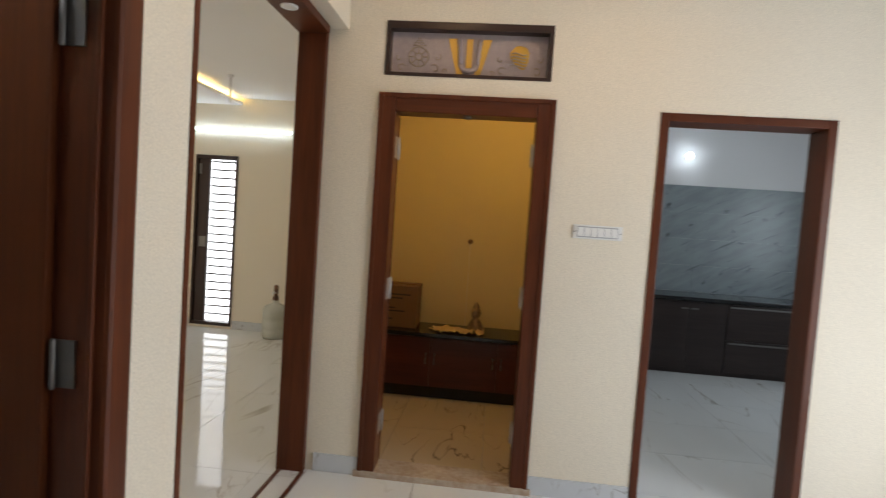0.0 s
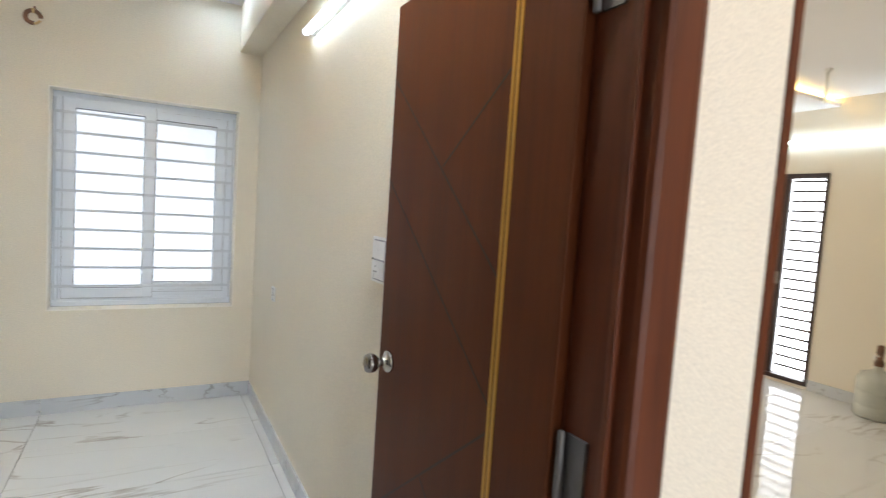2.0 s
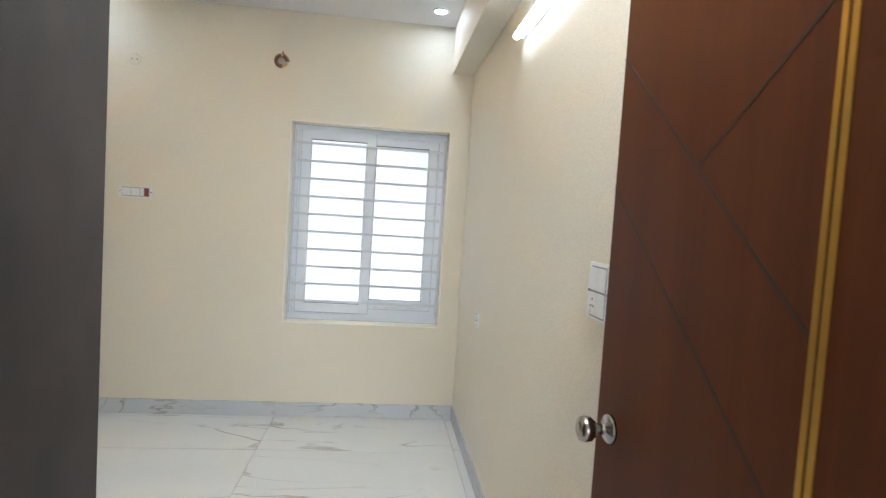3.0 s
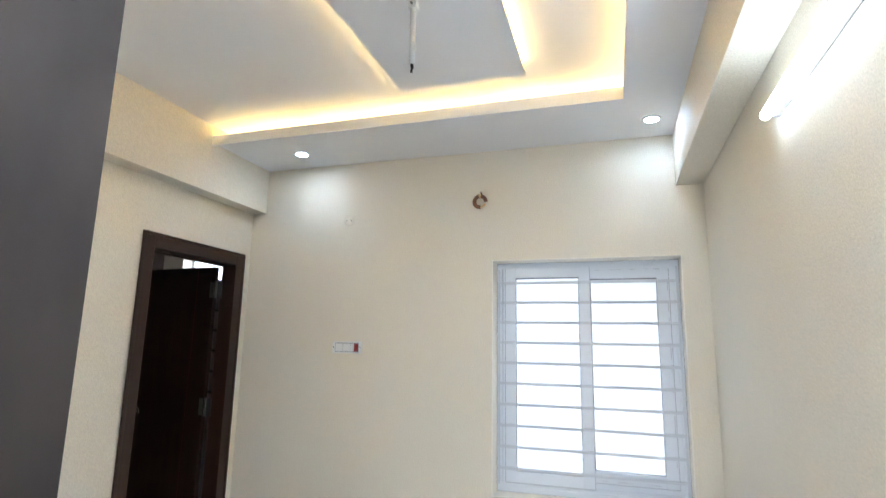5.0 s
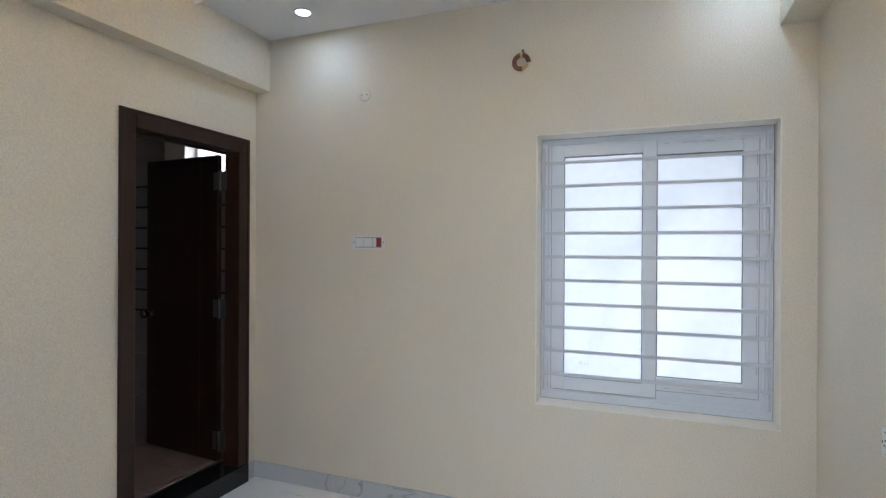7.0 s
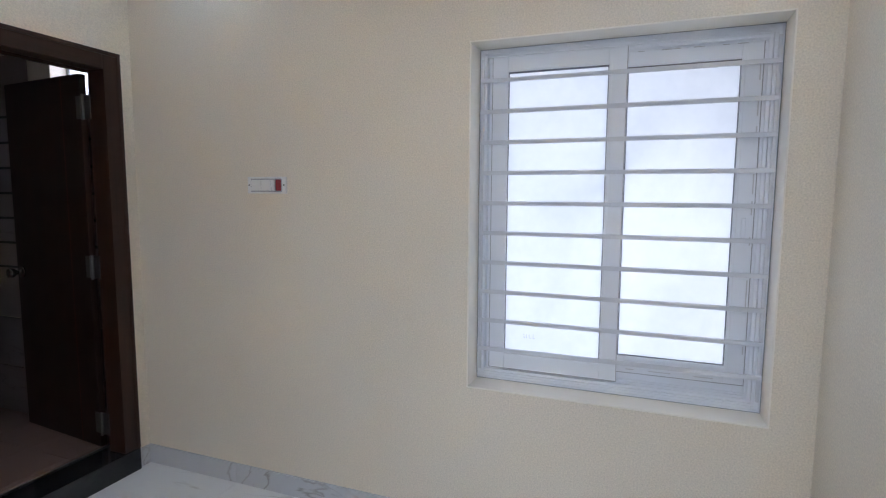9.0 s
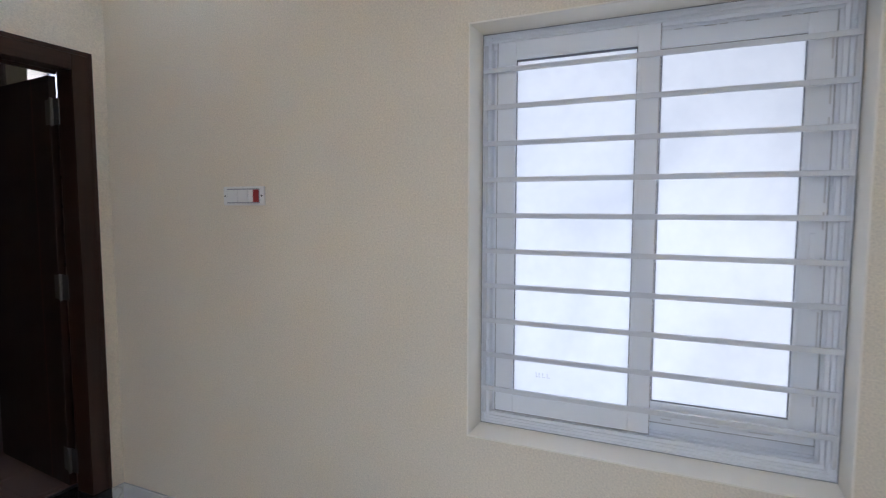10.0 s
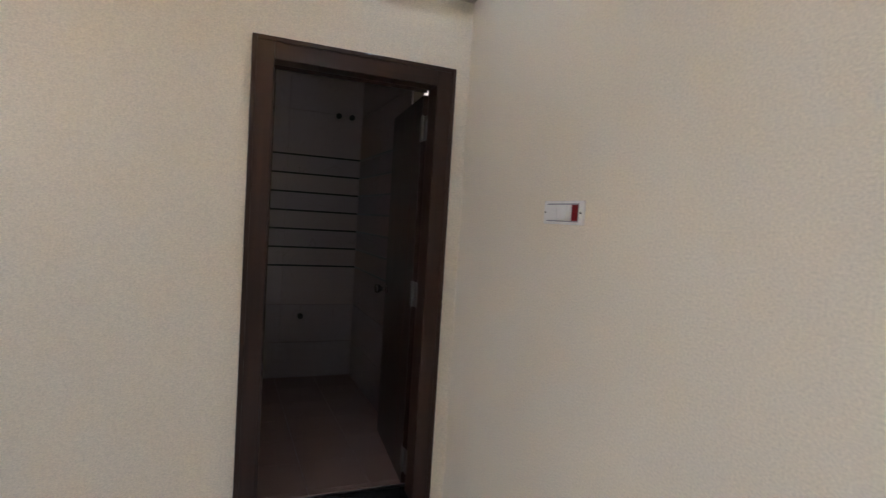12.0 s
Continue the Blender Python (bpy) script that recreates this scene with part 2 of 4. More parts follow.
BULB = emitter("lit_bulb", (0.80, 0.92, 1.0), BULB_GLOW)
SPOT = emitter("lit_downlight", (0.66, 0.83, 1.0), SPOT_GLOW)
SPOT_FILL = emitter("fill_downlight_by_door", (0.88, 0.94, 1.0), SPOT_GLOW_FILL)
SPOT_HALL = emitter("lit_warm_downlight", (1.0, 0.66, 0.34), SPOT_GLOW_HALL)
LAMP_OFF = surface("frosted_lens_unlit", (0.75, 0.74, 0.70), 0.3, amount=0.1, bump=0.0)
LED = emitter("warm_led_strip", (1.0, 0.66, 0.21), COVE_GLOW)
OVERCAST = emitter("overcast_distance", (0.92, 0.965, 1.0), GLOW_WINDOW, False)
OVERCAST_LIVING = emitter("overcast_distance_living", (0.95, 0.97, 1.0), GLOW_LIVING)
OVERCAST_VENT = emitter("overcast_distance_vent", (0.93, 0.95, 1.0), GLOW_VENT, False)
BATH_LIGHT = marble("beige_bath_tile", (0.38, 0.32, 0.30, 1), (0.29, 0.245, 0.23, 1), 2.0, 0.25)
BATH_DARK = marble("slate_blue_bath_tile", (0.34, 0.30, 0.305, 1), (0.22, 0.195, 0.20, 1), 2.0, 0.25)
BATH_LINE = surface("black_listello", (0.02, 0.02, 0.02), 0.3)
BATH_FLOOR = surface("brown_matt_bath_tile", (0.25, 0.165, 0.14), 0.55, grain=60, amount=0.5)
POOJA_TILE = marble("beige_pooja_floor_tile", (0.62, 0.51, 0.36, 1), (0.14, 0.10, 0.07, 1), 1.6, 0.14, True, 0.012, 0.9)
CHERRY = wood("cherry_cabinet_laminate", (0.060, 0.014, 0.010, 1), (0.105, 0.026, 0.018, 1), "x", 0.35, 0.15)
WENGE = wood("wenge_kitchen_laminate", (0.020, 0.013, 0.012, 1), (0.040, 0.027, 0.025, 1), "x", 0.35, 0.15)
BACKSPLASH = streaked("grey_blue_streaked_wall_tile", (0.30, 0.345, 0.37, 1), (0.13, 0.15, 0.165, 1), 0.3)
CARDBOARD = surface("brown_cardboard", (0.25, 0.13, 0.06), 0.8, grain=70, amount=0.5)
PRINT = surface("dark_print", (0.06, 0.035, 0.025), 0.8)
CLOTH = surface("yellow_cotton_cloth", (0.70, 0.50, 0.25), 0.9, grain=200, bump=0.3, amount=0.5)
FIGURE = surface("ochre_plaster_figure", (0.40, 0.26, 0.13), 0.6, second=(0.08, 0.05, 0.035), scale=14, grain=40)
ETCHED = surface("pale_etched_panel", (0.44, 0.36, 0.36), 0.5, scale=30, grain=150, bump=0.5, amount=0.8, fine=3)
ETCH_LINE = surface("etched_relief_line", (0.40, 0.315, 0.24), 0.6, amount=0.4)
GILT = surface("gold_paint", (0.62, 0.36, 0.05), 0.4, 0.2, grain=60, amount=0.3)
STONE = surface("worn_brown_stone", (0.33, 0.22, 0.14), 0.5, second=(0.55, 0.48, 0.40), scale=6, grain=40)
GROUND = surface("concrete_ground", (0.34, 0.33, 0.31), 0.85, scale=0.6, grain=20)


# ---- building ----
def box(bm, x0, x1, y0, y1, z0, z1, bevel=0.0):
    m = Matrix.LocRotScale(((x0 + x1) / 2, (y0 + y1) / 2, (z0 + z1) / 2), None, (abs(x1 - x0), abs(y1 - y0), abs(z1 - z0)))
    made = bmesh.ops.create_cube(bm, size=1, matrix=m)["verts"]
    if bevel:
        edges = {e for v in made for e in v.link_edges}
        bmesh.ops.bevel(bm, geom=list(edges), offset=bevel, segments=2, affect="EDGES", profile=0.6)
    return bm


def boxes(*rows, bevel=0.0):
    bm = bmesh.new()
    for r in rows:
        box(bm, *r, bevel=bevel)
    return bm


def lathe(bm, profile, n=24, m=Matrix()):
    """Turns (radius, height) pairs round z, closed at both ends."""
    rings = [[bm.verts.new(m @ Vector((r * math.cos(2 * math.pi * i / n), r * math.sin(2 * math.pi * i / n), z))) for i in range(n)] for r, z in profile]
    for a, b in zip(rings, rings[1:]):
        for i in range(n):
            f = bm.faces.new((a[i], a[(i + 1) % n], b[(i + 1) % n], b[i]))
            f.smooth = True
    bm.faces.new(rings[0][::-1])
    bm.faces.new(rings[-1])
    return bm


def tube_along(bm, pts, r, n=10):
    """A round bar through the given points."""
    pts = [Vector(p) for p in pts]
    rings, up = [], Vector((0.13, 0.37, 0.92)).normalized()
    for i, p in enumerate(pts):
        d = (pts[min(i + 1, len(pts) - 1)] - pts[max(i - 1, 0)]).normalized()
        a = d.cross(up).normalized()
        b = d.cross(a)
        rings.append([bm.verts.new(p + r * (a * math.cos(2 * math.pi * k / n) + b * math.sin(2 * math.pi * k / n))) for k in range(n)])
    for a, b in zip(rings, rings[1:]):
        for k in range(n):
            f = bm.faces.new((a[k], a[(k + 1) % n], b[(k + 1) % n], b[k]))
            f.smooth = True
    bm.faces.new(rings[0][::-1])
    bm.faces.new(rings[-1])
    bmesh.ops.recalc_face_normals(bm, faces=bm.faces)
    return bm


ORIGIN = {}


def thing(name, at, label, category, group="", turn=0.0, kind=""):
    ob = new(name)
    ob.empty_display_size = 0.1
    ob.matrix_basis = pose(*at, 0, 0, turn)
    ORIGIN[ob.name] = Vector(at)
    return tagged(ob, label, category, group, kind)


def part(name, bm, material, parent=None, label="", local=False, hollow=False):
    """Links a bmesh as one mesh object under a thing or a part. The mesh is given in the world unless local."""
    base = ORIGIN.get(parent.name, Vector()) if parent and not local else Vector()
    if base.length:
        bmesh.ops.translate(bm, verts=bm.verts, vec=-base)
    me = bpy.data.meshes.new(name)
    bm.to_mesh(me)
    bm.free()
    me.materials.append(material)
    ob = new(name, me)
    if parent:
        ob.parent = parent
        if not local:
            ORIGIN[ob.name] = base
    return tagged(ob, label)


def setting(name, bm, material, label=""):
    ob = part(name, bm, material)
    return tagged(ob, label or name.replace("_", " "), name.split("_")[0], kind="structure")


def wall_y(name, y0, y1, x0, x1, z0, z1, holes, material=None, label=""):
    """A wall between two planes of y, with rectangular holes (x0, x1, z0, z1) in order of x."""
    rows, x = [], x0
    for a, b, c, d in holes:
        rows.append((x, a, y0, y1, z0, z1))
        if c > z0:
            rows.append((a, b, y0, y1, z0, c))
        if d < z1:
            rows.append((a, b, y0, y1, d, z1))
        x = b
    rows.append((x, x1, y0, y1, z0, z1))
    return setting(name, boxes(*rows), material or CREAM, label)


def wall_x(name, x0, x1, y0, y1, z0, z1, holes, material=None, label=""):
    rows, y = [], y0
    for a, b, c, d in holes:
        rows.append((x0, x1, y, a, z0, z1))
        if c > z0:
            rows.append((x0, x1, a, b, z0, c))
        if d < z1:
            rows.append((x0, x1, a, b, d, z1))
        y = b
    rows.append((x0, x1, y, y1, z0, z1))
    return setting(name, boxes(*rows), material or CREAM, label)


def tiles(floor, material, x0, x1, y0, y1, z, sx, sy, ox, oy, gap=0.003):
    """Lays tiles over a rectangle on a grid from (ox, oy), cut at the edges."""
    shared = {}
    i0, i1 = math.floor((x0 - ox) / sx), math.ceil((x1 - ox) / sx)
    j0, j1 = math.floor((y0 - oy) / sy), math.ceil((y1 - oy) / sy)
    for i in range(i0, i1):
        for j in range(j0, j1):
            a, b = max(ox + i * sx, x0) + gap / 2, min(ox + (i + 1) * sx, x1) - gap / 2
            c, d = max(oy + j * sy, y0) + gap / 2, min(oy + (j + 1) * sy, y1) - gap / 2
            if b - a < 0.01 or d - c < 0.01:
                continue
            key = (round(b - a, 3), round(d - c, 3))
            if key not in shared:
                bm = boxes((-(b - a) / 2, (b - a) / 2, -(d - c) / 2, (d - c) / 2, -0.008, 0.0))
                me = bpy.data.meshes.new("tile")
                bm.to_mesh(me)
                bm.free()
                me.materials.append(material)
                shared[key] = me
            ob = new("tile", shared[key])
            ob.parent = floor
            ob.location = ((a + b) / 2, (c + d) / 2, z)


def skirting(name, axis, at, face, lo, hi, joints, z=0.0, height=0.10):
    """Skirting tiles along a wall plane; face is the side (+1 or -1) on which they stand."""
    base = new(name)
    tagged(base, "grey veined marble skirting tiles along the wall", "skirting", kind="structure")
    stops = [lo] + [j for j in joints if lo < j < hi] + [hi]
    for a, b in zip(stops, stops[1:]):
        p, q = sorted((at, at + face * 0.011))
        r = (p, q, a + 0.001, b - 0.001) if axis == "x" else (a + 0.001, b - 0.001, p, q)
        part("skirting_tile", boxes((*r, z + 0.001, z + height), bevel=0.0015), SKIRT, base)
    return base


# ---- structure ----
# Bedroom: x -4.40..-1.10, y -0.79..2.205. Hall: x -0.96..2.7, y -2.1..3.807. Living room beyond the wall at y 2.32.
XF, XB, YL, YR = -4.40, -1.10, -0.79, 2.205
XH, YP = -0.96, 3.807
TOP = 3.0

ground = setting("ground", boxes((-60, 60, -60, 60, -0.30, -0.20)), GROUND, "bare grey concrete ground outside the house")

floor_bed = setting("floor_bedroom", boxes((XF, XH, YL, YR + 0.115, -0.15, -0.006)), GROUT, "white marble tile floor with grey veins")
floor_hall = setting("floor_hall", boxes((XH, 2.7, -2.1, YP + 0.143, -0.15, -0.006)), GROUT, "white marble tile floor of the hall")
floor_living = setting("floor_living", boxes((-6.6, XH, YR + 0.115, 7.05, -0.15, -0.006)), GROUT, "glossy white marble tile floor of the living room")
floor_pooja = setting("floor_pooja", boxes((-0.96, 0.60, YP + 0.143, 5.60, -0.15, -0.006)), GROUT, "beige marble floor with dark curling veins")
floor_kitchen = setting("floor_kitchen", boxes((0.60, 4.0, YP + 0.143, 7.40, -0.15, -0.006)), GROUT, "white marble tile floor of the kitchen")
floor_bath = setting("floor_bath", boxes((XF, -2.7, -2.78, -0.93, -0.15, 0.112)), GROUT, "brown matt bathroom floor")

# bedroom walls; the far wall carries the window and the bathroom's ventilator
W = (0.995, 2.068, 0.655, 2.022)
wall_x("wall_west", XF - 0.20, XF, -2.95, 2.32, -0.2, TOP, [(-1.385, -0.99, 1.93, 2.34), W], label="cream painted wall with a recessed window")
wall_y("wall_south", -0.93, YL, XF, XH, -0.15, TOP, [(-4.323, -3.469, -0.15, 2.10)], label="cream painted wall with the bathroom door")
wall_y("wall_north", YR, YR + 0.115, XF, XH, -0.15, TOP, [], label="cream painted bedroom wall with a tube light")
wall_x("wall_hall_west", XB, XH, YL, YR, -0.15, TOP, [(1.285, YR, -0.15, 2.085)], label="cream painted wall with the bedroom door")
setting("wall_hall_pier", boxes((XB, XH, YR + 0.115, 2.53, -0.15, TOP), (XB, XH, 2.53, YP, 2.40, TOP)), CREAM, "cream painted pier and lintel beside the wide opening")
setting("wall_pooja_front", boxes(
    (XH - 0.15, -0.675, YP, YP + 0.143, -0.15, TOP), (-0.675, 0.237, YP, YP + 0.143, 2.07, 2.168), (-0.675, -0.663, YP, YP + 0.143, 2.168, 2.45),
    (0.207, 0.237, YP, YP + 0.143, 2.168, 2.45), (-0.675, 0.237, YP, YP + 0.143, 2.45, TOP), (0.237, 0.768, YP, YP + 0.143, -0.15, TOP),
    (0.768, 1.609, YP, YP + 0.143, 2.04, TOP), (1.609, 2.7, YP, YP + 0.143, -0.15, TOP)), CREAM, "cream painted wall with the prayer room and kitchen doors")
setting("beam_hall", boxes((XH, -0.865, YR + 0.06, YP, 2.395, TOP), bevel=0.004), CREAM, "cream painted beam over the wide opening")
# hall closed behind the walk, with an assumed, unseen opening for daylight
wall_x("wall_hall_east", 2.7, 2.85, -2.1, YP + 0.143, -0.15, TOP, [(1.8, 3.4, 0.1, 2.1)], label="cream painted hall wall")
wall_y("wall_hall_south", -2.25, -2.1, XH - 0.14, 2.85, -0.15, TOP, [], label="cream painted hall wall")
wall_x("wall_hall_west_south", XB, XH, -2.1, -0.93, -0.15, TOP, [], label="cream painted hall wall")
# living room
wall_y("wall_living_north", 6.90, 7.05, -6.6, -0.96, -0.15, TOP, [(-3.50, -2.995, 0.03, 2.0)], label="cream painted living room wall with a barred window door")
# the hole in this wall is unseen, made for the fill lamp
wall_x("wall_living_west", -6.75, -6.6, YR + 0.115, 7.05, -0.15, TOP, [(3.8, 5.8, 0.65, 2.15)], label="cream painted living room wall")
wall_y("wall_living_south", YR, YR + 0.115, -6.75, XF - 0.20, -0.15, TOP, [], label="cream painted living room wall")
wall_x("wall_living_east", -1.11, -0.96, YP + 0.143, 6.90, -0.15, TOP, [], label="cream painted living room wall")
# prayer room and kitchen
wall_y("wall_pooja_back", 5.56, 5.70, -0.96, 0.50, -0.15, TOP, [], YELLOW, "yellow painted prayer room wall under warm light")
wall_x("wall_pooja_kitchen", 0.50, 0.64, YP + 0.143, 7.40, -0.15, TOP, [], label="cream painted partition wall")
wall_y("wall_kitchen_back", 7.30, 7.45, 0.64, 4.0, -0.15, TOP, [], WHITE, "white painted kitchen wall over marble tiles")
wall_x("wall_kitchen_east", 3.85, 4.0, YP + 0.143, 7.30, -0.15, TOP, [(4.8, 6.0, 1.05, 2.15)], WHITE, "white painted kitchen wall")
wall_y("wall_kitchen_front", YP, YP + 0.143, 2.7, 4.0, -0.15, TOP, [], WHITE, "white painted kitchen wall")
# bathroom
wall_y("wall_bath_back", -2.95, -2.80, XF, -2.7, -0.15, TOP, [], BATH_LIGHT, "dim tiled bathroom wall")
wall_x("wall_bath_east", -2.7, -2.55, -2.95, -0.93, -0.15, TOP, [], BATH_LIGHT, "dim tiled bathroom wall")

# ceilings
setting("ceiling_slab", boxes((-7.0, 4.2, -3.2, 7.7, TOP, TOP + 0.15)), WHITE, "white concrete slab over the rooms")
setting("ceiling_hall", boxes((XH, 2.7, -2.1, YP, 2.80, 2.86)), WHITE, "plain white hall ceiling")
setting("ceiling_bath", boxes((XF, -2.7, -2.80, -0.93, 2.60, 2.66)), WHITE, "plain white bathroom ceiling")
setting("ceiling_pooja", boxes((-0.96, 0.50, YP + 0.143, 5.56, 2.60, 2.66)), WHITE, "plain white prayer room ceiling")
setting("ceiling_kitchen", boxes((0.64, 3.85, YP + 0.143, 7.30, 2.75, 2.81)), WHITE, "plain white kitchen ceiling")
setting("ceiling_living", boxes((-6.6, -1.11, YR + 0.115, 6.90, 2.66, 2.72), (-6.6, -2.98, 3.0, 6.90, 2.585, 2.597), (-3.0, -2.98, 3.0, 6.90, 2.597, 2.618)), WHITE, "white living room ceiling with a dropped cove")
part("led_strip", boxes((-3.09, -3.06, 3.05, 6.88, 2.600, 2.608)), LED, tagged(new("cove_light"), "warm yellow strip light hidden in the living room cove", "cove light"))

ZC, ZD = 2.845, 2.735
setting("ceiling_bedroom", boxes(
    (XF, XB, YL, YR, ZC, ZC + 0.05),
    (XF, -3.814, -0.68, 2.06, ZD, ZD + 0.014), (-3.814, -3.80, -0.68, 1.78, ZD - 0.022, ZD + 0.042),
    (-3.814, -1.72, 1.794, 2.06, ZD, ZD + 0.014), (-3.814, -1.72, 1.78, 1.794, ZD - 0.022, ZD + 0.042),
    (-1.72, XB, -0.68, 2.06, ZD, ZD + 0.014), (-1.72, -1.706, -0.68, 1.78, ZD + 0.014, ZD + 0.05),
    (-3.565, -1.93, 0.695, 1.335, 2.785, 2.797), (-3.40, -2.10, 0.86, 1.17, 2.797, ZC)), WHITE,
    "white gypsum false ceiling with dropped borders and a hanging middle panel")
setting("beam_north", boxes((XF, XB, 2.06, YR, 2.425, ZC), bevel=0.004), CREAM, "cream painted ceiling beam along the bedroom wall")
setting("beam_south", boxes((XF, XB, YL, -0.68, 2.415, ZC), bevel=0.004), CREAM, "cream painted ceiling beam along the bedroom wall")

cove = thing("cove_light", (-3.85, 0.5, ZD + 0.014), "warm yellow strip lights hidden in the bedroom ceiling cove", "cove light")
part("led_strip", boxes((-3.985, -3.97, -0.66, 1.95, ZD + 0.040, ZD + 0.048)), LED, cove)
part("led_strip", boxes((-3.95, -1.75, 1.955, 1.97, ZD + 0.040, ZD + 0.048)), LED, cove)
part("led_strip", boxes((-1.68, -1.665, -0.66, 1.76, ZD + 0.040, ZD + 0.048)), LED, cove)
part("led_strip", boxes((-3.53, -1.97, 0.762, 0.772, 2.800, 2.808)), LED, cove)
part("led_strip", boxes((-3.53, -1.97, 1.278, 1.288, 2.800, 2.808)), LED, cove)

# daylight behind the panes, dimmed at the top by an added, unseen slab
setting("sunshade", boxes((-5.12, XF - 0.20, 0.7, 2.4, 2.06, 2.13)), GROUND, "unseen concrete slab added to dim the panes towards the top")
setting("backdrop_west", boxes((-5.22, -5.20, -0.2, 3.3, -0.2, 3.0)), OVERCAST, "white overcast distance outside the bedroom window")
setting("backdrop_vent", boxes((-4.92, -4.90, -1.7, -0.6, 1.6, 2.7)), OVERCAST_VENT, "white overcast distance outside the ventilator")
setting("backdrop_north", boxes((-4.4, -2.2, 7.78, 7.80, -0.2, 3.0)), OVERCAST_LIVING, "white overcast distance outside the living room")

skirting("baseboard_west", "x", XF, 1, YL, YR, (-0.204, 0.973))
skirting("baseboard_north", "y", YR, -1, XF + 0.012, XB, (-3.2, -2.0))
skirting("baseboard_south", "y", YL, 1, XF + 0.012, -4.325, ())
skirting("baseboard_south_long", "y", YL, 1, -3.467, XB - 0.5, (-2.3,))
skirting("baseboard_pooja_wall", "y", YP, -1, -0.93, -0.68, ())
skirting("baseboard_hall", "y", YP, -1, 0.24, 0.766, ())
skirting("baseboard_kitchen_side", "y", YP, -1, 1.612, 2.7, (2.2,))
skirting("baseboard_living", "y", 6.90, -1, -2.985, -1.12, (-1.9,))
skirting("baseboard_living_far", "y", 6.90, -1, -6.6, -3.52, (-5.4, -4.2))


# ---- doors and openings ----
def frame_y(parent, x0, x1, top, face, depth, width, material, cross, bottom=0.0, bevel=0.006, head=None):
    """Jambs and head of a door frame in a wall of constant y; face is the seen plane, depth runs from it."""
    a, b = sorted((face, face + depth))
    head = head or width
    part("jamb", boxes((x0, x0 + width, a, b, bottom, top), bevel=bevel), material, parent)
    part("jamb", boxes((x1 - width, x1, a, b, bottom, top), bevel=bevel), material, parent)
    part("head", boxes((x0 + width, x1 - width, a, b, top - head, top), bevel=bevel), cross, parent)


def hinge(parent, knuckle, plate, z, h=0.10, metal=None):
    """A steel butt hinge: knuckle at (x, y), plate as (x0, x1, y0, y1)."""
    bm = lathe(bmesh.new(), [(0.004, z - h / 2 - 0.004), (0.0075, z - h / 2), (0.0075, z + h / 2), (0.004, z + h / 2 + 0.004)], 12, Matrix.Translation((*knuckle, 0)))
    box(bm, *plate, z - h / 2, z + h / 2, bevel=0.0008)
    for dz in (-0.03, 0.03):
        for f in (0.5,):
            x, y = plate[0] + (plate[1] - plate[0]) * f, plate[2] + (plate[3] - plate[2]) * f
            box(bm, x - 0.004, x + 0.004, y - 0.004, y + 0.004, z + dz - 0.004, z + dz + 0.004)
    return part("hinge", bm, metal or STEEL, parent, "steel butt hinge")


def knob(leaf, x, z, side=1):
    """A turned knob set on a leaf's face, with its rose and keyhole pin."""
    m = Matrix.Translation((x, 0, z)) @ Matrix.Rotation(radians(-90 * side), 4, "X")
    bm = lathe(bmesh.new(), [(0.031, 0.0), (0.031, 0.006), (0.026, 0.010), (0.012, 0.012), (0.011, 0.030), (0.017, 0.036), (0.0255, 0.046), (0.027, 0.058), (0.024, 0.068), (0.012, 0.073)], 28, m)
    return part("door_knob", bm, CHROME, leaf, "worn chrome turned knob", local=True)


def strip(p, q, width, y0, y1):
    """A straight inlay on a leaf's face from (x, z) to (x, z)."""
    a, b = Vector((p[0], 0, p[1])), Vector((q[0], 0, q[1]))
    d = (b - a).normalized()
    n = Vector((-d.z, 0, d.x)) * width / 2
    bm = bmesh.new()
    ring = [a + n, b + n, b - n, a - n]
    lo = [bm.verts.new((v.x, y0, v.z)) for v in ring]
    hi = [bm.verts.new((v.x, y1, v.z)) for v in ring]
    bm.faces.new(lo)
    bm.faces.new(hi[::-1])
    for i in range(4):
        bm.faces.new((lo[i], hi[i], hi[(i + 1) % 4], lo[(i + 1) % 4]))
    bmesh.ops.recalc_face_normals(bm, faces=bm.faces)
    return bm


def leaf(parent, at, turn, length, z0, z1, thick=0.032, material=None, label="", start=0.0):
    """A door leaf that hangs at a hinge; its seen face lies in its own plane y = 0."""
    ob = part("leaf", boxes((start, length, -thick, 0.0, z0, z1), bevel=0.003), material or LEAF_WOOD, parent, label, local=True)
    base = ORIGIN.get(parent.name, Vector())
    ob.matrix_basis = pose(at[0] - base.x, at[1] - base.y, -base.z, 0, 0, turn)
    return ob


# bedroom door, standing open against the wall
door = thing("door_1", (-0.99, 1.78, 0), "open dark walnut bedroom door with gold strips in a red-brown frame", "door", kind="structure")
part("jamb", boxes((-1.092, -0.935, 2.19, 2.278, 0, 2.085), bevel=0.014), FRAME_WOOD, door)
part("jamb", boxes((-1.092, -0.935, 1.285, 1.375, 0, 2.085), bevel=0.014), FRAME_WOOD, door)
part("head", boxes((-1.092, -0.935, 1.375, 2.19, 1.995, 2.085), bevel=0.010), FRAME_WOOD_H, door)
part("stop_bead", boxes((-0.985, -0.972, 2.178, 2.19, 0, 1.995), bevel=0.002), FRAME_WOOD, door)
bed_leaf = leaf(door, (-1.085, 2.1665), 181.8, 0.732, 0.012, 1.99, 0.03, label="walnut laminate leaf with engraved diagonal lines")
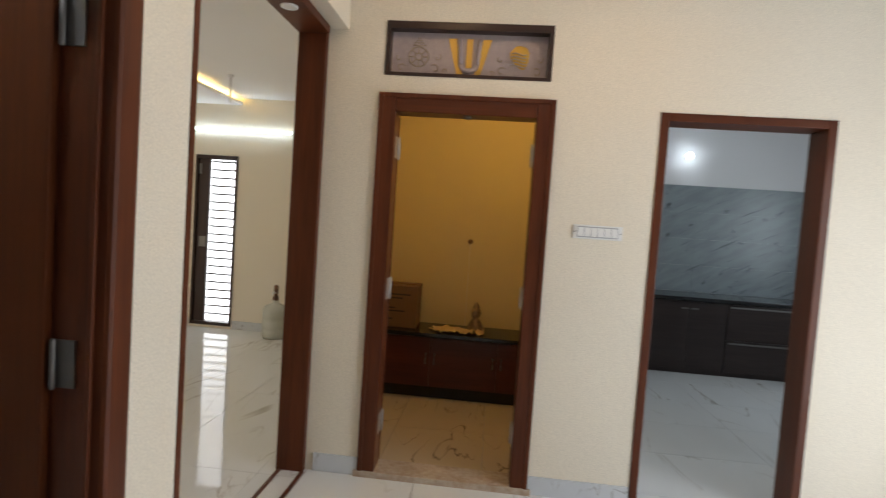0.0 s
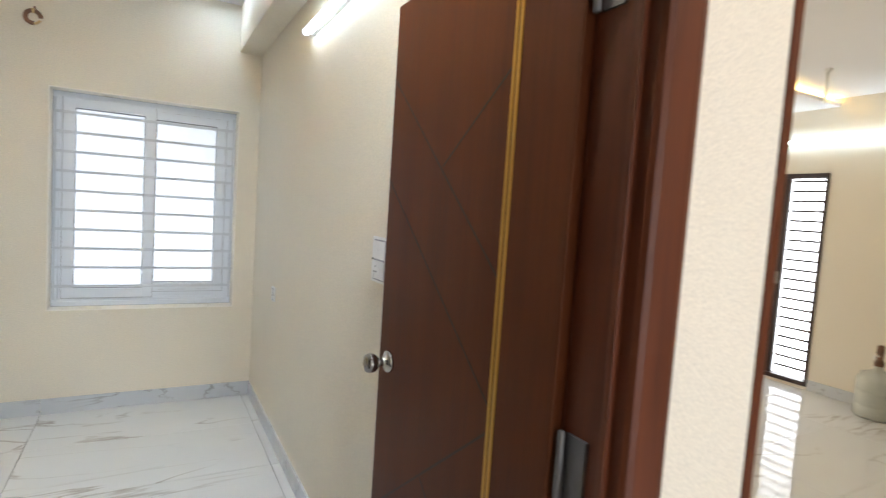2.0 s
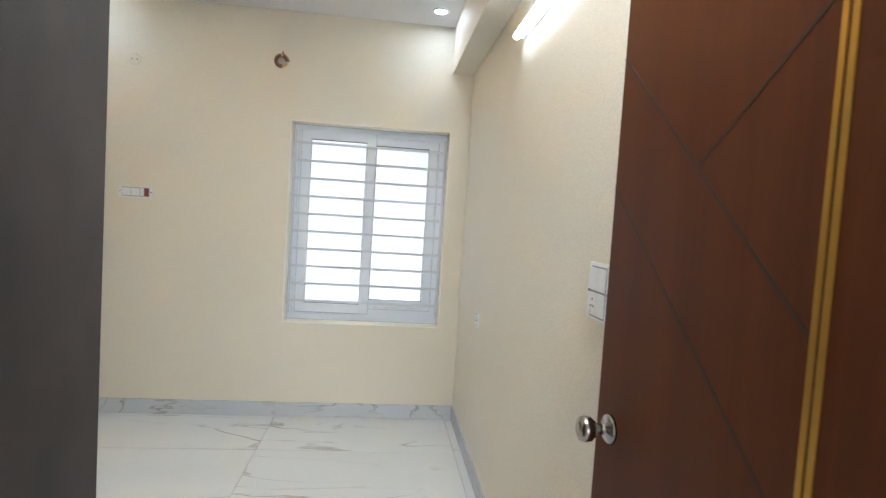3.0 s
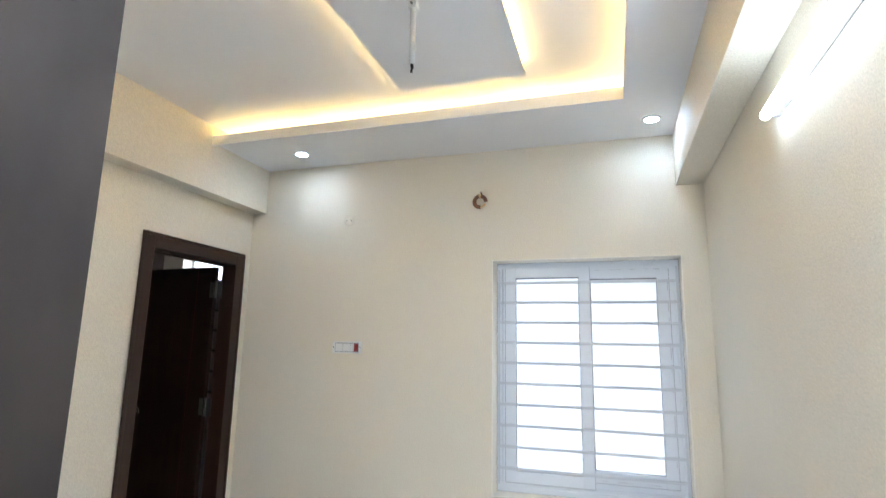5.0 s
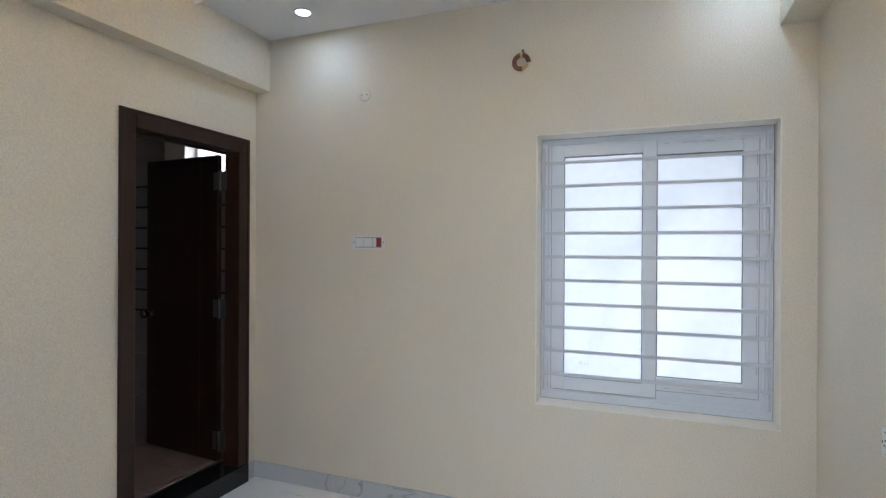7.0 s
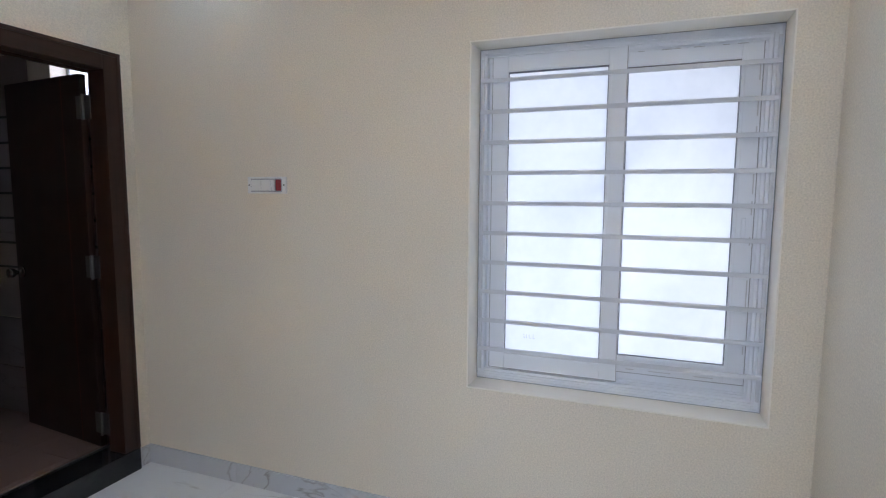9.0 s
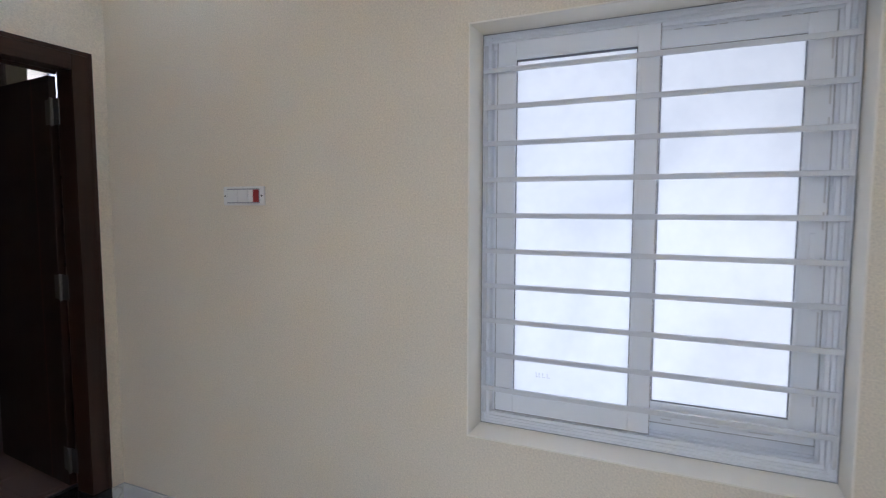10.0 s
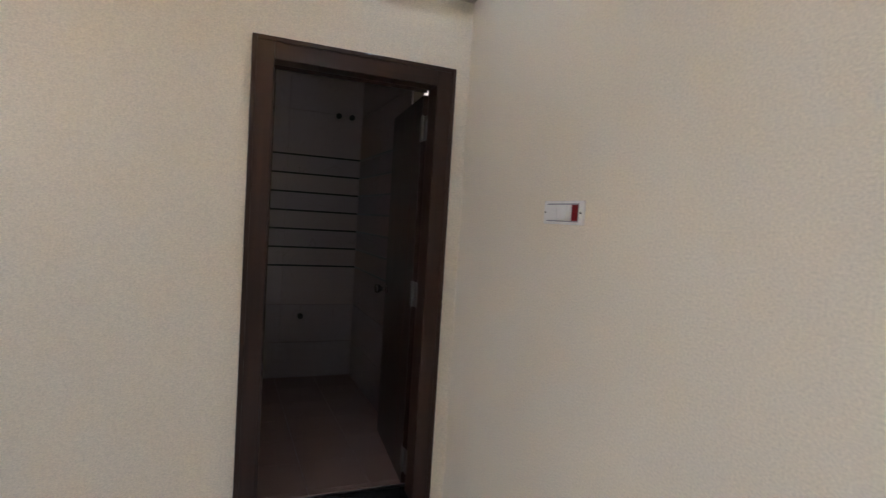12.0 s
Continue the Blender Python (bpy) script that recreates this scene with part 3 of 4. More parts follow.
for off in (-0.0072, 0.0072):
    part("gold_strip", boxes((0.174 + off - 0.0045, 0.174 + off + 0.0045, -0.001, 0.0022, 0.012, 1.988), bevel=0.0006), GOLD, bed_leaf, "thin gold metal strip", local=True)
part("strip_channel", boxes((0.1713, 0.1767, -0.001, 0.0008, 0.012, 1.988)), BRONZE, bed_leaf, local=True)
# dark strips laid on the face stand in for the shade in engraved grooves
for p, q in (((0.73, 1.79), (0.162, 1.283)), ((0.433, 1.536), (0.162, 1.738)), ((0.73, 1.51), (0.162, 1.02)), ((0.73, 0.545), (0.162, 1.005)), ((0.45, 0.765), (0.162, 0.51))):
    part("engraved_line", strip(p, q, 0.005, -0.001, 0.0005), GROOVE_SHADE, bed_leaf, local=True)
knob(bed_leaf, 0.665, 1.0)
for z in (1.83, 1.008, 0.22):
    hinge(door, (-1.068, 2.176), (-1.065, -1.018, 2.184, 2.1905), z, 0.118)

# bathroom door, ajar into the dark
bath_door = thing("door_2", (-3.9, -0.80, 0.11), "dark brown bathroom door standing open inwards in a dark wooden frame", "door", kind="structure")
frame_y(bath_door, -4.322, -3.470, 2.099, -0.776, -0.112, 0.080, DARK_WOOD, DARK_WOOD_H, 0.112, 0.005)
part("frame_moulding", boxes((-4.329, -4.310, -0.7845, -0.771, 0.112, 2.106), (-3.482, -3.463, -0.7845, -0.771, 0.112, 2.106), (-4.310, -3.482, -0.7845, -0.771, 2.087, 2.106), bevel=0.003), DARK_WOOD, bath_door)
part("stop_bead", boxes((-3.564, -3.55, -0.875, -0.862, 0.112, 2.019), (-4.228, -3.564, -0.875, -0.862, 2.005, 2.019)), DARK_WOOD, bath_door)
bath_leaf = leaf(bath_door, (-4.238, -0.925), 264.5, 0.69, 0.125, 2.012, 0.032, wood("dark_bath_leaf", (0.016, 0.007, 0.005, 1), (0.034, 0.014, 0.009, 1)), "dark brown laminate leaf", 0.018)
part("engraved_line", boxes((0.170, 0.176, -0.001, 0.0007, 0.13, 2.01)), CHERRY, bath_leaf, local=True)
knob(bath_leaf, 0.64, 1.0)
for z in (1.85, 1.067, 0.255):
    hinge(bath_door, (-4.232, -0.918), (-4.2425, -4.239, -0.915, -0.875), z, 0.115)
    part("hinge", boxes((0.018, 0.052, -0.0005, 0.002, z - 0.055, z + 0.055), bevel=0.0008), STEEL, bath_leaf, "steel butt hinge", local=True)
tagged(part("threshold", boxes((-4.325, -3.467, -0.96, -0.768, -0.005, 0.112), bevel=0.003), GRANITE), "black granite threshold under the bathroom door", "threshold", kind="structure")

# wide opening to the living room, lined with wood
opening = thing("door_3", (-1.04, 3.15, 0), "wide opening lined with red-brown polished wood", "opening", kind="structure")
part("jamb", boxes((-1.125, -0.972, 3.765, 3.806, 0, 2.398), bevel=0.004), FRAME_WOOD, opening)
part("jamb", boxes((-1.125, -0.955, 2.531, 2.557, 0, 2.398), bevel=0.004), FRAME_WOOD, opening)
part("head", boxes((-1.125, -0.955, 2.557, 3.765, 2.357, 2.398), bevel=0.004), FRAME_WOOD_H, opening)
for x in (-1.105, -0.975):
    part("sill_strip", boxes((x - 0.011, x + 0.011, 2.557, 3.765, -0.004, 0.005), bevel=0.001), FRAME_WOOD_H, opening, "brown inlaid floor strip")

# prayer room door
pooja = thing("door_4", (-0.22, YP, 0), "red-brown wooden prayer room frame with double doors folded inwards", "door", kind="structure")
frame_y(pooja, -0.675, 0.237, 2.070, YP - 0.016, 0.13, 0.088, FRAME_WOOD, FRAME_WOOD_H, 0.03, 0.006, 0.092)
part("frame_moulding", boxes((-0.680, -0.655, YP - 0.021, YP - 0.005, 0.03, 2.075), (0.217, 0.242, YP - 0.021, YP - 0.005, 0.03, 2.075), (-0.655, 0.217, YP - 0.021, YP - 0.005, 2.05, 2.075), bevel=0.004), FRAME_WOOD, pooja)
leaf(pooja, (-0.616, YP + 0.116), 106, 0.345, 0.045, 1.972)
pr = leaf(pooja, (0.180, YP + 0.116), 80, 0.345, 0.045, 1.972)
pr.matrix_basis = pr.matrix_basis @ Matrix.Diagonal((1, -1, 1, 1))
for z in (1.80, 1.03, 0.28):
    hinge(pooja, (-0.581, YP + 0.108), (-0.5875, -0.5845, YP + 0.035, YP + 0.085), z, 0.115, LIT_STEEL)
    hinge(pooja, (0.143, YP + 0.108), (0.1465, 0.1495, YP + 0.035, YP + 0.085), z, 0.115, LIT_STEEL)
part("door_catch", lathe(bmesh.new(), [(0.022, 0), (0.022, 0.006), (0.012, 0.012)], 16, Matrix.Translation((-0.21, YP + 0.05, 1.978)) @ Matrix.Rotation(radians(180), 4, "X")), STEEL, pooja, "round steel door catch")
tagged(part("threshold", boxes((-0.70, 0.26, YP - 0.022, YP + 0.15, -0.005, 0.034), bevel=0.004), STONE), "worn brown stone threshold with white paint splashes", "threshold", kind="structure")

# kitchen door frame
kitchen_door = thing("door_5", (1.19, YP, 0), "thin red-brown wooden kitchen door frame without a leaf", "door", kind="structure")
frame_y(kitchen_door, 0.768, 1.609, 2.04, YP - 0.008, 0.165, 0.042, FRAME_WOOD, FRAME_WOOD_H, 0.0, 0.004)

# carved panel over the prayer room door
panel = thing("transom_panel", (-0.23, YP + 0.05, 2.17), "carved pale panel with gold emblems in a dark wooden frame", "panel")
part("frame", boxes((-0.663, 0.207, YP - 0.004, YP + 0.12, 2.168, 2.186), (-0.663, 0.207, YP - 0.004, YP + 0.12, 2.412, 2.45), (-0.663, -0.640, YP - 0.004, YP + 0.12, 2.186, 2.412), (0.184, 0.207, YP - 0.004, YP + 0.12, 2.186, 2.412)), DARK_WOOD_H, panel)
part("plate", boxes((-0.640, 0.184, YP + 0.055, YP + 0.07, 2.186, 2.412)), ETCHED, panel, "pale etched plate")
PY = YP + 0.055


def ring(bm, cx, cz, r, w, n=36, depth=0.006):
    pts = [(cx + r * math.cos(2 * math.pi * k / n), PY - depth / 2, cz + r * math.sin(2 * math.pi * k / n)) for k in range(n + 1)]
    return tube_along(bm, pts, w, 6)


wheel = bmesh.new()
ring(wheel, -0.495, 2.285, 0.052, 0.004)
ring(wheel, -0.495, 2.285, 0.018, 0.0035)
for k in range(8):
    a = k * math.pi / 4
    tube_along(wheel, [(-0.495 + r * math.cos(a), PY - 0.002, 2.285 + r * math.sin(a)) for r in (0.018, 0.035, 0.052)], 0.003, 6)
for k, w in enumerate((0.035, 0.026, 0.016, 0.007)):
    tube_along(wheel, [(-0.495 + w * s, PY - 0.002, 2.345 + 0.012 * k) for s in (-1, 0, 1)], 0.003, 6)
part("wheel_emblem", wheel, ETCH_LINE, panel, "carved wheel emblem")
mark = bmesh.new()
for s in (-1, 1):
    quad = [(0.030, 2.195), (0.062, 2.195), (0.115, 2.385), (0.062, 2.385)]
    lo = [mark.verts.new((-0.225 + s * x, PY - 0.005, z)) for x, z in quad]
    hi = [mark.verts.new((-0.225 + s * x, PY, z)) for x, z in quad]
    mark.faces.new(lo)
    for i in range(4):
        mark.faces.new((lo[i], hi[i], hi[(i + 1) % 4], lo[(i + 1) % 4]))
box(mark, -0.241, -0.209, PY - 0.005, PY, 2.235, 2.385)
bmesh.ops.recalc_face_normals(mark, faces=mark.faces)
part("middle_emblem", mark, GILT, panel, "gold painted upright emblem")
ubow = bmesh.new()
tube_along(ubow, [(-0.225 + 0.045 * math.cos(a), PY - 0.004, 2.25 + 0.035 * math.sin(a)) for a in np.linspace(math.pi, 2 * math.pi, 14)], 0.011, 8)
for s in (-1, 1):
    tube_along(ubow, [(-0.225 + s * x, PY - 0.004, z) for x, z in ((0.045, 2.25), (0.050, 2.32), (0.058, 2.385))], 0.011, 8)
part("bow", ubow, ETCHED, panel, "pale bow round the gold emblem")
shell = lathe(bmesh.new(), [(0.004, -0.085), (0.020, -0.06), (0.040, -0.025), (0.056, 0.015), (0.050, 0.045), (0.025, 0.065), (0.006, 0.075)], 24,
              Matrix.Translation((0.045, PY + 0.006, 2.295)) @ Matrix.Rotation(radians(-18), 4, "Y") @ Matrix.Diagonal((1, 0.3, 1, 1)))
part("shell_emblem", shell, GILT, panel, "gold painted shell emblem")
for k in range(5):
    part("carved_line", tube_along(bmesh.new(), [(0.045 - 0.05 + 0.02 * j, PY - 0.016, 2.25 + 0.016 * k + 0.006 * math.sin(j * 1.4)) for j in range(5)], 0.003, 6), ETCH_LINE, panel)
# curled foliage carved on both sides of the round emblems
for cx, cz, r, start, sweep in ((-0.585, 2.225, 0.022, 0.4, 4.6), (-0.600, 2.275, 0.016, 2.0, 4.2), (-0.405, 2.225, 0.024, 2.4, -4.6), (-0.392, 2.285, 0.018, 1.0, -4.4),
                                (-0.352, 2.215, 0.014, 0.2, 4.0), (-0.052, 2.225, 0.023, 0.6, 4.6), (-0.060, 2.285, 0.016, 2.2, 4.0), (-0.100, 2.212, 0.013, 2.6, -4.0),
                                (0.132, 2.225, 0.024, 2.2, -4.7), (0.146, 2.290, 0.017, 0.9, -4.2)):
    curl = [(cx + r * (1 - 0.55 * q) * math.cos(start + sweep * q), PY - 0.002, cz + r * (1 - 0.55 * q) * math.sin(start + sweep * q)) for q in np.linspace(0, 1, 14)]
    part("carved_curl", tube_along(bmesh.new(), curl, 0.0032, 6), ETCH_LINE, panel)


# ---- windows ----
SEAL = surface("pale_grey_seal", (0.34, 0.35, 0.38), 0.6, amount=0.3)
SMUDGE = surface("grey_smudge", (0.62, 0.63, 0.66), 0.7, amount=0.6)
def ring_x(x0, x1, y0, y1, z0, z1, w, bevel=0.004):
    return boxes((x0, x1, y0, y0 + w, z0, z1), (x0, x1, y1 - w, y1, z0, z1), (x0, x1, y0 + w, y1 - w, z0, z0 + w), (x0, x1, y0 + w, y1 - w, z1 - w, z1), bevel=bevel)


window = thing("window_1", (-4.54, 1.53, 0.66), "white sliding window with frosted panes and horizontal safety bars", "window", kind="structure")
part("rear_track", ring_x(-4.592, -4.578, 0.998, 2.065, 0.658, 2.019, 0.085, 0.002), UPVC, window)
part("side_liner", boxes((-4.576, -4.556, 1.030, 1.052, 0.69, 1.987)), UPVC, window)
part("reveal", ring_x(-4.5225, -4.398, 0.992, 2.071, 0.652, 2.025, 0.006, 0.0015), REVEAL_LIT, window, "smooth lining of the opening, paler for the window light")
frame_ob = part("window_frame", ring_x(-4.592, -4.524, 0.996, 2.067, 0.656, 2.021, 0.034, 0.004), UPVC, window, "white plastic frame")
part("seal", ring_x(-4.5243, -4.5225, 0.9965, 2.0665, 0.6565, 2.0205, 0.0026, 0.0), SEAL, frame_ob, "thin grey seal")
for inset, w in ((0.008, 0.005), (0.020, 0.004), (0.029, 0.0045)):
    part("ridge", ring_x(-4.5238, -4.5195, 0.996 + inset, 2.067 - inset, 0.656 + inset, 2.021 - inset, w, 0.001), UPVC, frame_ob)
part("track", boxes((-4.575, -4.571, 1.03, 2.033, 0.690, 0.708), (-4.548, -4.544, 1.03, 2.033, 0.690, 0.708), (-4.532, -4.527, 1.03, 2.033, 0.690, 0.702),
                    (-4.575, -4.571, 1.03, 2.033, 1.970, 1.987), (-4.548, -4.544, 1.03, 2.033, 1.970, 1.987), (-4.5325, -4.5275, 1.568, 2.033, 1.976, 1.987),
                    (-4.548, -4.544, 2.012, 2.032, 0.709, 1.969), (-4.532, -4.527, 2.020, 2.032, 0.703, 1.975)), UPVC, frame_ob)


def sash(x0, x1, y0, y1, z0, z1, w, wm, left):
    """One sliding sash with rails, gasket and frosted pane."""
    a, b = (w, wm) if left else (wm, w)
    s = part("sash", boxes((x0, x1, y0, y0 + a, z0, z1), (x0, x1, y1 - b, y1, z0, z1), (x0, x1, y0 + a, y1 - b, z0, z0 + w), (x0, x1, y0 + a, y1 - b, z1 - w, z1), bevel=0.003), UPVC, window, "white plastic sliding sash")
    xm, f = (x0 + x1) / 2, 0.0035
    # shading at the sash edges, drawn as a thin grey ring
    part("seam", ring_x(x1 - 0.001, x1 + 0.0006, y0, y1, z0, z1, 0.0022, 0.0), SEAL, s, "grey line for the shade along the sash edge")
    part("bead", ring_x(x1 - 0.002, x1 + 0.003, y0 + a - 0.012, y1 - b + 0.012, z0 + w - 0.012, z1 - w + 0.012, 0.012, 0.0015), UPVC, s, "white glazing bead")
    g = boxes((xm, x1 - 0.006, y0 + a, y0 + a + f, z0 + w, z1 - w), (xm, x1 - 0.006, y1 - b - f, y1 - b, z0 + w, z1 - w), (xm, x1 - 0.006, y0 + a, y1 - b, z1 - w - 2 * f, z1 - w), (xm, x1 - 0.006, y0 + a, y1 - b, z0 + w, z0 + w + f))
    part("gasket", g, GASKET, s)
    part("pane", boxes((xm - 0.003, xm + 0.001, y0 + a - 0.004, y1 - b + 0.004, z0 + w - 0.004, z1 - w + 0.004)), GLASS, s, "frosted glass pane")
    return s


left_sash = sash(-4.546, -4.529, 1.048, 1.566, 0.708, 1.993, 0.066, 0.066, True)
right_sash = sash(-4.572, -4.552, 1.506, 2.012, 0.742, 1.985, 0.068, 0.060, False)
part("latch", boxes((-4.552, -4.548, 1.972, 1.986, 1.27, 1.36), bevel=0.002), UPVC, right_sash, "small white latch")
for k in range(9):
    z = 0.86 + 0.125 * k + 0.045 * math.sin(k * 2.3)
    part("smudge", boxes((-4.5519, -4.5513, 2.000, 2.004, z, z + 0.03 + 0.02 * (k % 3))), SMUDGE, right_sash, "grey tape residue")
for k in range(6):
    y = 1.60 + 0.066 * k + 0.016 * math.sin(k * 1.9)
    part("smudge", boxes((-4.5519, -4.5513, y, y + 0.022 + 0.012 * (k % 2), 1.968, 1.972)), SMUDGE, right_sash, "grey tape residue")
for k in range(5):
    y = 1.60 + 0.075 * k + 0.02 * math.sin(k * 2.7)
    part("smudge", boxes((-4.5519, -4.5513, y, y + 0.03 + 0.02 * (k % 2), 0.756, 0.759)), SMUDGE, right_sash, "grey tape residue")
for y, w in ((1.196, 0.006), (1.206, 0.004), (1.218, 0.010), (1.234, 0.010)):
    part("scribble", boxes((-4.5355, -4.5345, y, y + 0.002, 0.846, 0.862), (-4.5355, -4.5345, y, y + w, 0.846, 0.848)), SMUDGE, left_sash, "faint marker scribble")
for k in range(10):
    z = 1.893 - 0.1224 * k
    part("safety_bar", boxes((-4.512, -4.505, 1.006, 2.057, z - 0.0085, z + 0.0085), bevel=0.0015), BAR, window, "white enamelled flat bar")
for y in (1.006, 2.045):
    part("bar_mount", boxes((-4.524, -4.512, y, y + 0.012, 0.70, 1.98), bevel=0.002), BAR, window)
for y in (1.012, 2.051):
    for z in (0.78, 1.35, 1.93):
        part("screw", lathe(bmesh.new(), [(0.0045, 0), (0.0045, 0.002), (0.002, 0.003)], 10, Matrix.Translation((-4.524, y - 0.004, z)) @ Matrix.Rotation(radians(90), 4, "Y")), GASKET, window)

vent = thing("window_2", (-4.50, -1.19, 1.93), "small bright frosted ventilator window in the bathroom wall", "window", kind="structure")
part("window_frame", ring_x(-4.54, -4.49, -1.385, -0.99, 1.93, 2.34, 0.025, 0.003), UPVC, vent)
part("pane", boxes((-4.52, -4.516, -1.36, -1.015, 1.955, 2.315)), GLASS, vent)

# barred window door of the living room
LW = thing("window_3", (-3.25, 6.93, 0.03), "tall dark wooden window door with horizontal bars before bright daylight", "window", kind="structure")
part("window_frame", boxes((-3.50, -3.47, 6.885, 6.99, 0.03, 2.0), (-3.02, -2.995, 6.885, 6.99, 0.03, 2.0), (-3.47, -3.02, 6.885, 6.99, 1.955, 2.0), (-3.47, -3.02, 6.885, 6.99, 0.03, 0.07), bevel=0.004), DARK_WOOD, LW)
lw_leaf = part("leaf", boxes((-3.47, -3.335, 6.91, 6.945, 0.07, 1.955), bevel=0.004), DARK_WOOD, LW, "dark wooden shutter leaf")
part("lock_plate", boxes((-3.43, -3.35, 6.900, 6.911, 0.94, 1.06), bevel=0.004), STEEL, lw_leaf, "steel lock plate")
part("hinge", boxes((-3.465, -3.435, 6.903, 6.911, 1.78, 1.90), bevel=0.002), STEEL, lw_leaf)
for k in range(20):
    z = 0.155 + 0.0935 * k
    part("safety_bar", boxes((-3.335, -3.02, 6.955, 6.965, z - 0.009, z + 0.009), bevel=0.001), DARK_WOOD, LW, "thin dark bar")


# ---- bedroom things ----
ward = thing("wardrobe", (-1.335, 0.40, 0), "tall dark grey-brown laminate wardrobe beside the bedroom door", "wardrobe")
part("side_panel", boxes((-1.588, XB - 0.002, 1.191, 1.207, 0, 2.40), bevel=0.0015), LAMINATE, ward, "dark grey-brown laminate end panel")
part("side_panel", boxes((-1.560, XB - 0.002, -0.30, -0.282, 0, 2.40), bevel=0.0015), LAMINATE, ward)
part("body", boxes((-1.555, XB - 0.002, -0.282, 1.191, 0.08, 0.10), (-1.555, XB - 0.002, -0.282, 1.191, 2.38, 2.40), (-1.12, XB - 0.002, -0.282, 1.191, 0.10, 2.38)), LAMINATE, ward)
for y in (-0.280, 0.210, 0.700):
    dr = part("door", boxes((-1.578, -1.560, y, y + 0.488, 0.09, 2.395), bevel=0.0015), LAMINATE, ward)
    part("handle", boxes((-1.592, -1.578, y + 0.03, y + 0.042, 0.95, 1.15), bevel=0.002), STEEL, dr)


def downlight(x, y, z, r=0.047, lit=SPOT):
    d = thing("downlight", (x, y, z), "round recessed ceiling light glowing cool white", "downlight", "ceiling downlights")
    trim = bmesh.new()
    n = 28
    prof = [(r * 0.80, -0.004), (r * 0.86, -0.007), (r * 1.10, -0.005), (r * 1.14, 0.0)]
    rings = [[trim.verts.new((a * math.cos(2 * math.pi * k / n), a * math.sin(2 * math.pi * k / n), h)) for k in range(n)] for a, h in prof]
    for a, b in zip(rings, rings[1:]):
        for k in range(n):
            trim.faces.new((a[k], b[k], b[(k + 1) % n], a[(k + 1) % n])).smooth = True
    part("trim_ring", trim, PLASTIC, d, local=True)
    part("lens", lathe(bmesh.new(), [(r * 0.82, -0.0045), (r * 0.82, -0.002)], 28), lit, d, "glowing lens", local=True)
    return d


downlight(-4.132, -0.241, ZD)
downlight(-4.137, 1.930, ZD)
# unseen pair added near the door, far stronger, to even out the room
for y in (-0.241, 1.930):
    downlight(-1.42, y, ZD, 0.047, SPOT_FILL)
downlight(-1.04, 3.42, 2.357, 0.035, LAMP_OFF)
# hall lights unseen, assumed from the warmer tone high on the prayer room wall
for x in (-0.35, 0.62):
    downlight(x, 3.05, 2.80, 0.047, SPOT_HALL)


def tube_light(at, x0, x1, y, z, label, lit):
    """A slim wall batten with a lit tube, along x, on a wall whose face is y."""
    t = thing("tube_light", at, label, "tube light", "wall tube lights")
    part("batten", boxes((x0 + 0.01, x1 - 0.01, y - 0.020, y, z - 0.011, z + 0.011), bevel=0.004), PLASTIC, t)
    m = Matrix.Translation((x0, y - 0.040, z)) @ Matrix.Rotation(radians(90), 4, "Y")
    length = x1 - x0
    part("tube", lathe(bmesh.new(), [(0.008, 0), (0.014, 0.004), (0.016, 0.012), (0.016, length - 0.012), (0.014, length - 0.004), (0.008, length)], 20, m), lit, t, "glowing white tube")
    for x in (x0 + 0.03, x1 - 0.042):
        part("clip", boxes((x, x + 0.012, y - 0.026, y, z - 0.013, z + 0.013), bevel=0.003), PLASTIC, t)
    return t


tube_light((-2.38, YR, 2.222), -2.985, -1.785, YR, 2.222, "lit white tube light on the cream bedroom wall", TUBE)
tube_light((-2.95, 6.90, 2.29), -3.55, -2.37, 6.90, 2.29, "lit white tube light on the living room wall", TUBE_LIVING)

rod = thing("fan_rod", (-2.90, 1.015, 2.785), "white fan down-rod hanging bare from the ceiling panel", "fan rod")
part("rod", lathe(bmesh.new(), [(0.011, 0), (0.011, 0.235)], 16, Matrix.Translation((-2.90, 1.015, 2.525))), PLASTIC, rod)
part("clamp", boxes((-2.918, -2.882, 0.997, 1.033, 2.752, 2.785), bevel=0.005), PLASTIC, rod)
part("bolt", lathe(bmesh.new(), [(0.005, 0), (0.005, 0.05)], 10, Matrix.Translation((-2.925, 1.015, 2.765)) @ Matrix.Rotation(radians(90), 4, "Y")), STEEL, rod)
part("wire_end", tube_along(bmesh.new(), [(-2.90, 1.015, 2.53), (-2.898, 1.018, 2.51), (-2.903, 1.012, 2.495)], 0.006, 8), DARK, rod, "short dark wire end")

coil = thing("pipe_coil", (-4.385, 0.918, 2.365), "coiled brown air conditioner pipe end sticking from the wall", "pipe")
def turn_of(a0, a1, radius, wire):
    """A stretch of the coil, from angle to angle, as a bent round bar."""
    return tube_along(bmesh.new(), [(-4.378 + 0.006 * a / math.pi, 0.918 + radius * math.cos(a), 2.397 + radius * math.sin(a)) for a in np.linspace(a0, a1, 22)], wire, 10)


part("coil", turn_of(0.0, 1.55 * math.pi, 0.036, 0.0125), COPPER, coil)
part("wrap", turn_of(1.35, 1.75, 0.036, 0.0135), CLOTH, coil, "pale tape wrap")
part("bare_end", turn_of(1.5 * math.pi, 1.86 * math.pi, 0.038, 0.007), CLOTH, coil, "pale bare pipe end")
part("stub", tube_along(bmesh.new(), [(-4.405, 0.935, 2.425), (-4.385, 0.936, 2.427), (-4.372, 0.928, 2.445), (-4.368, 0.925, 2.458)], 0.006, 8), COPPER, coil)

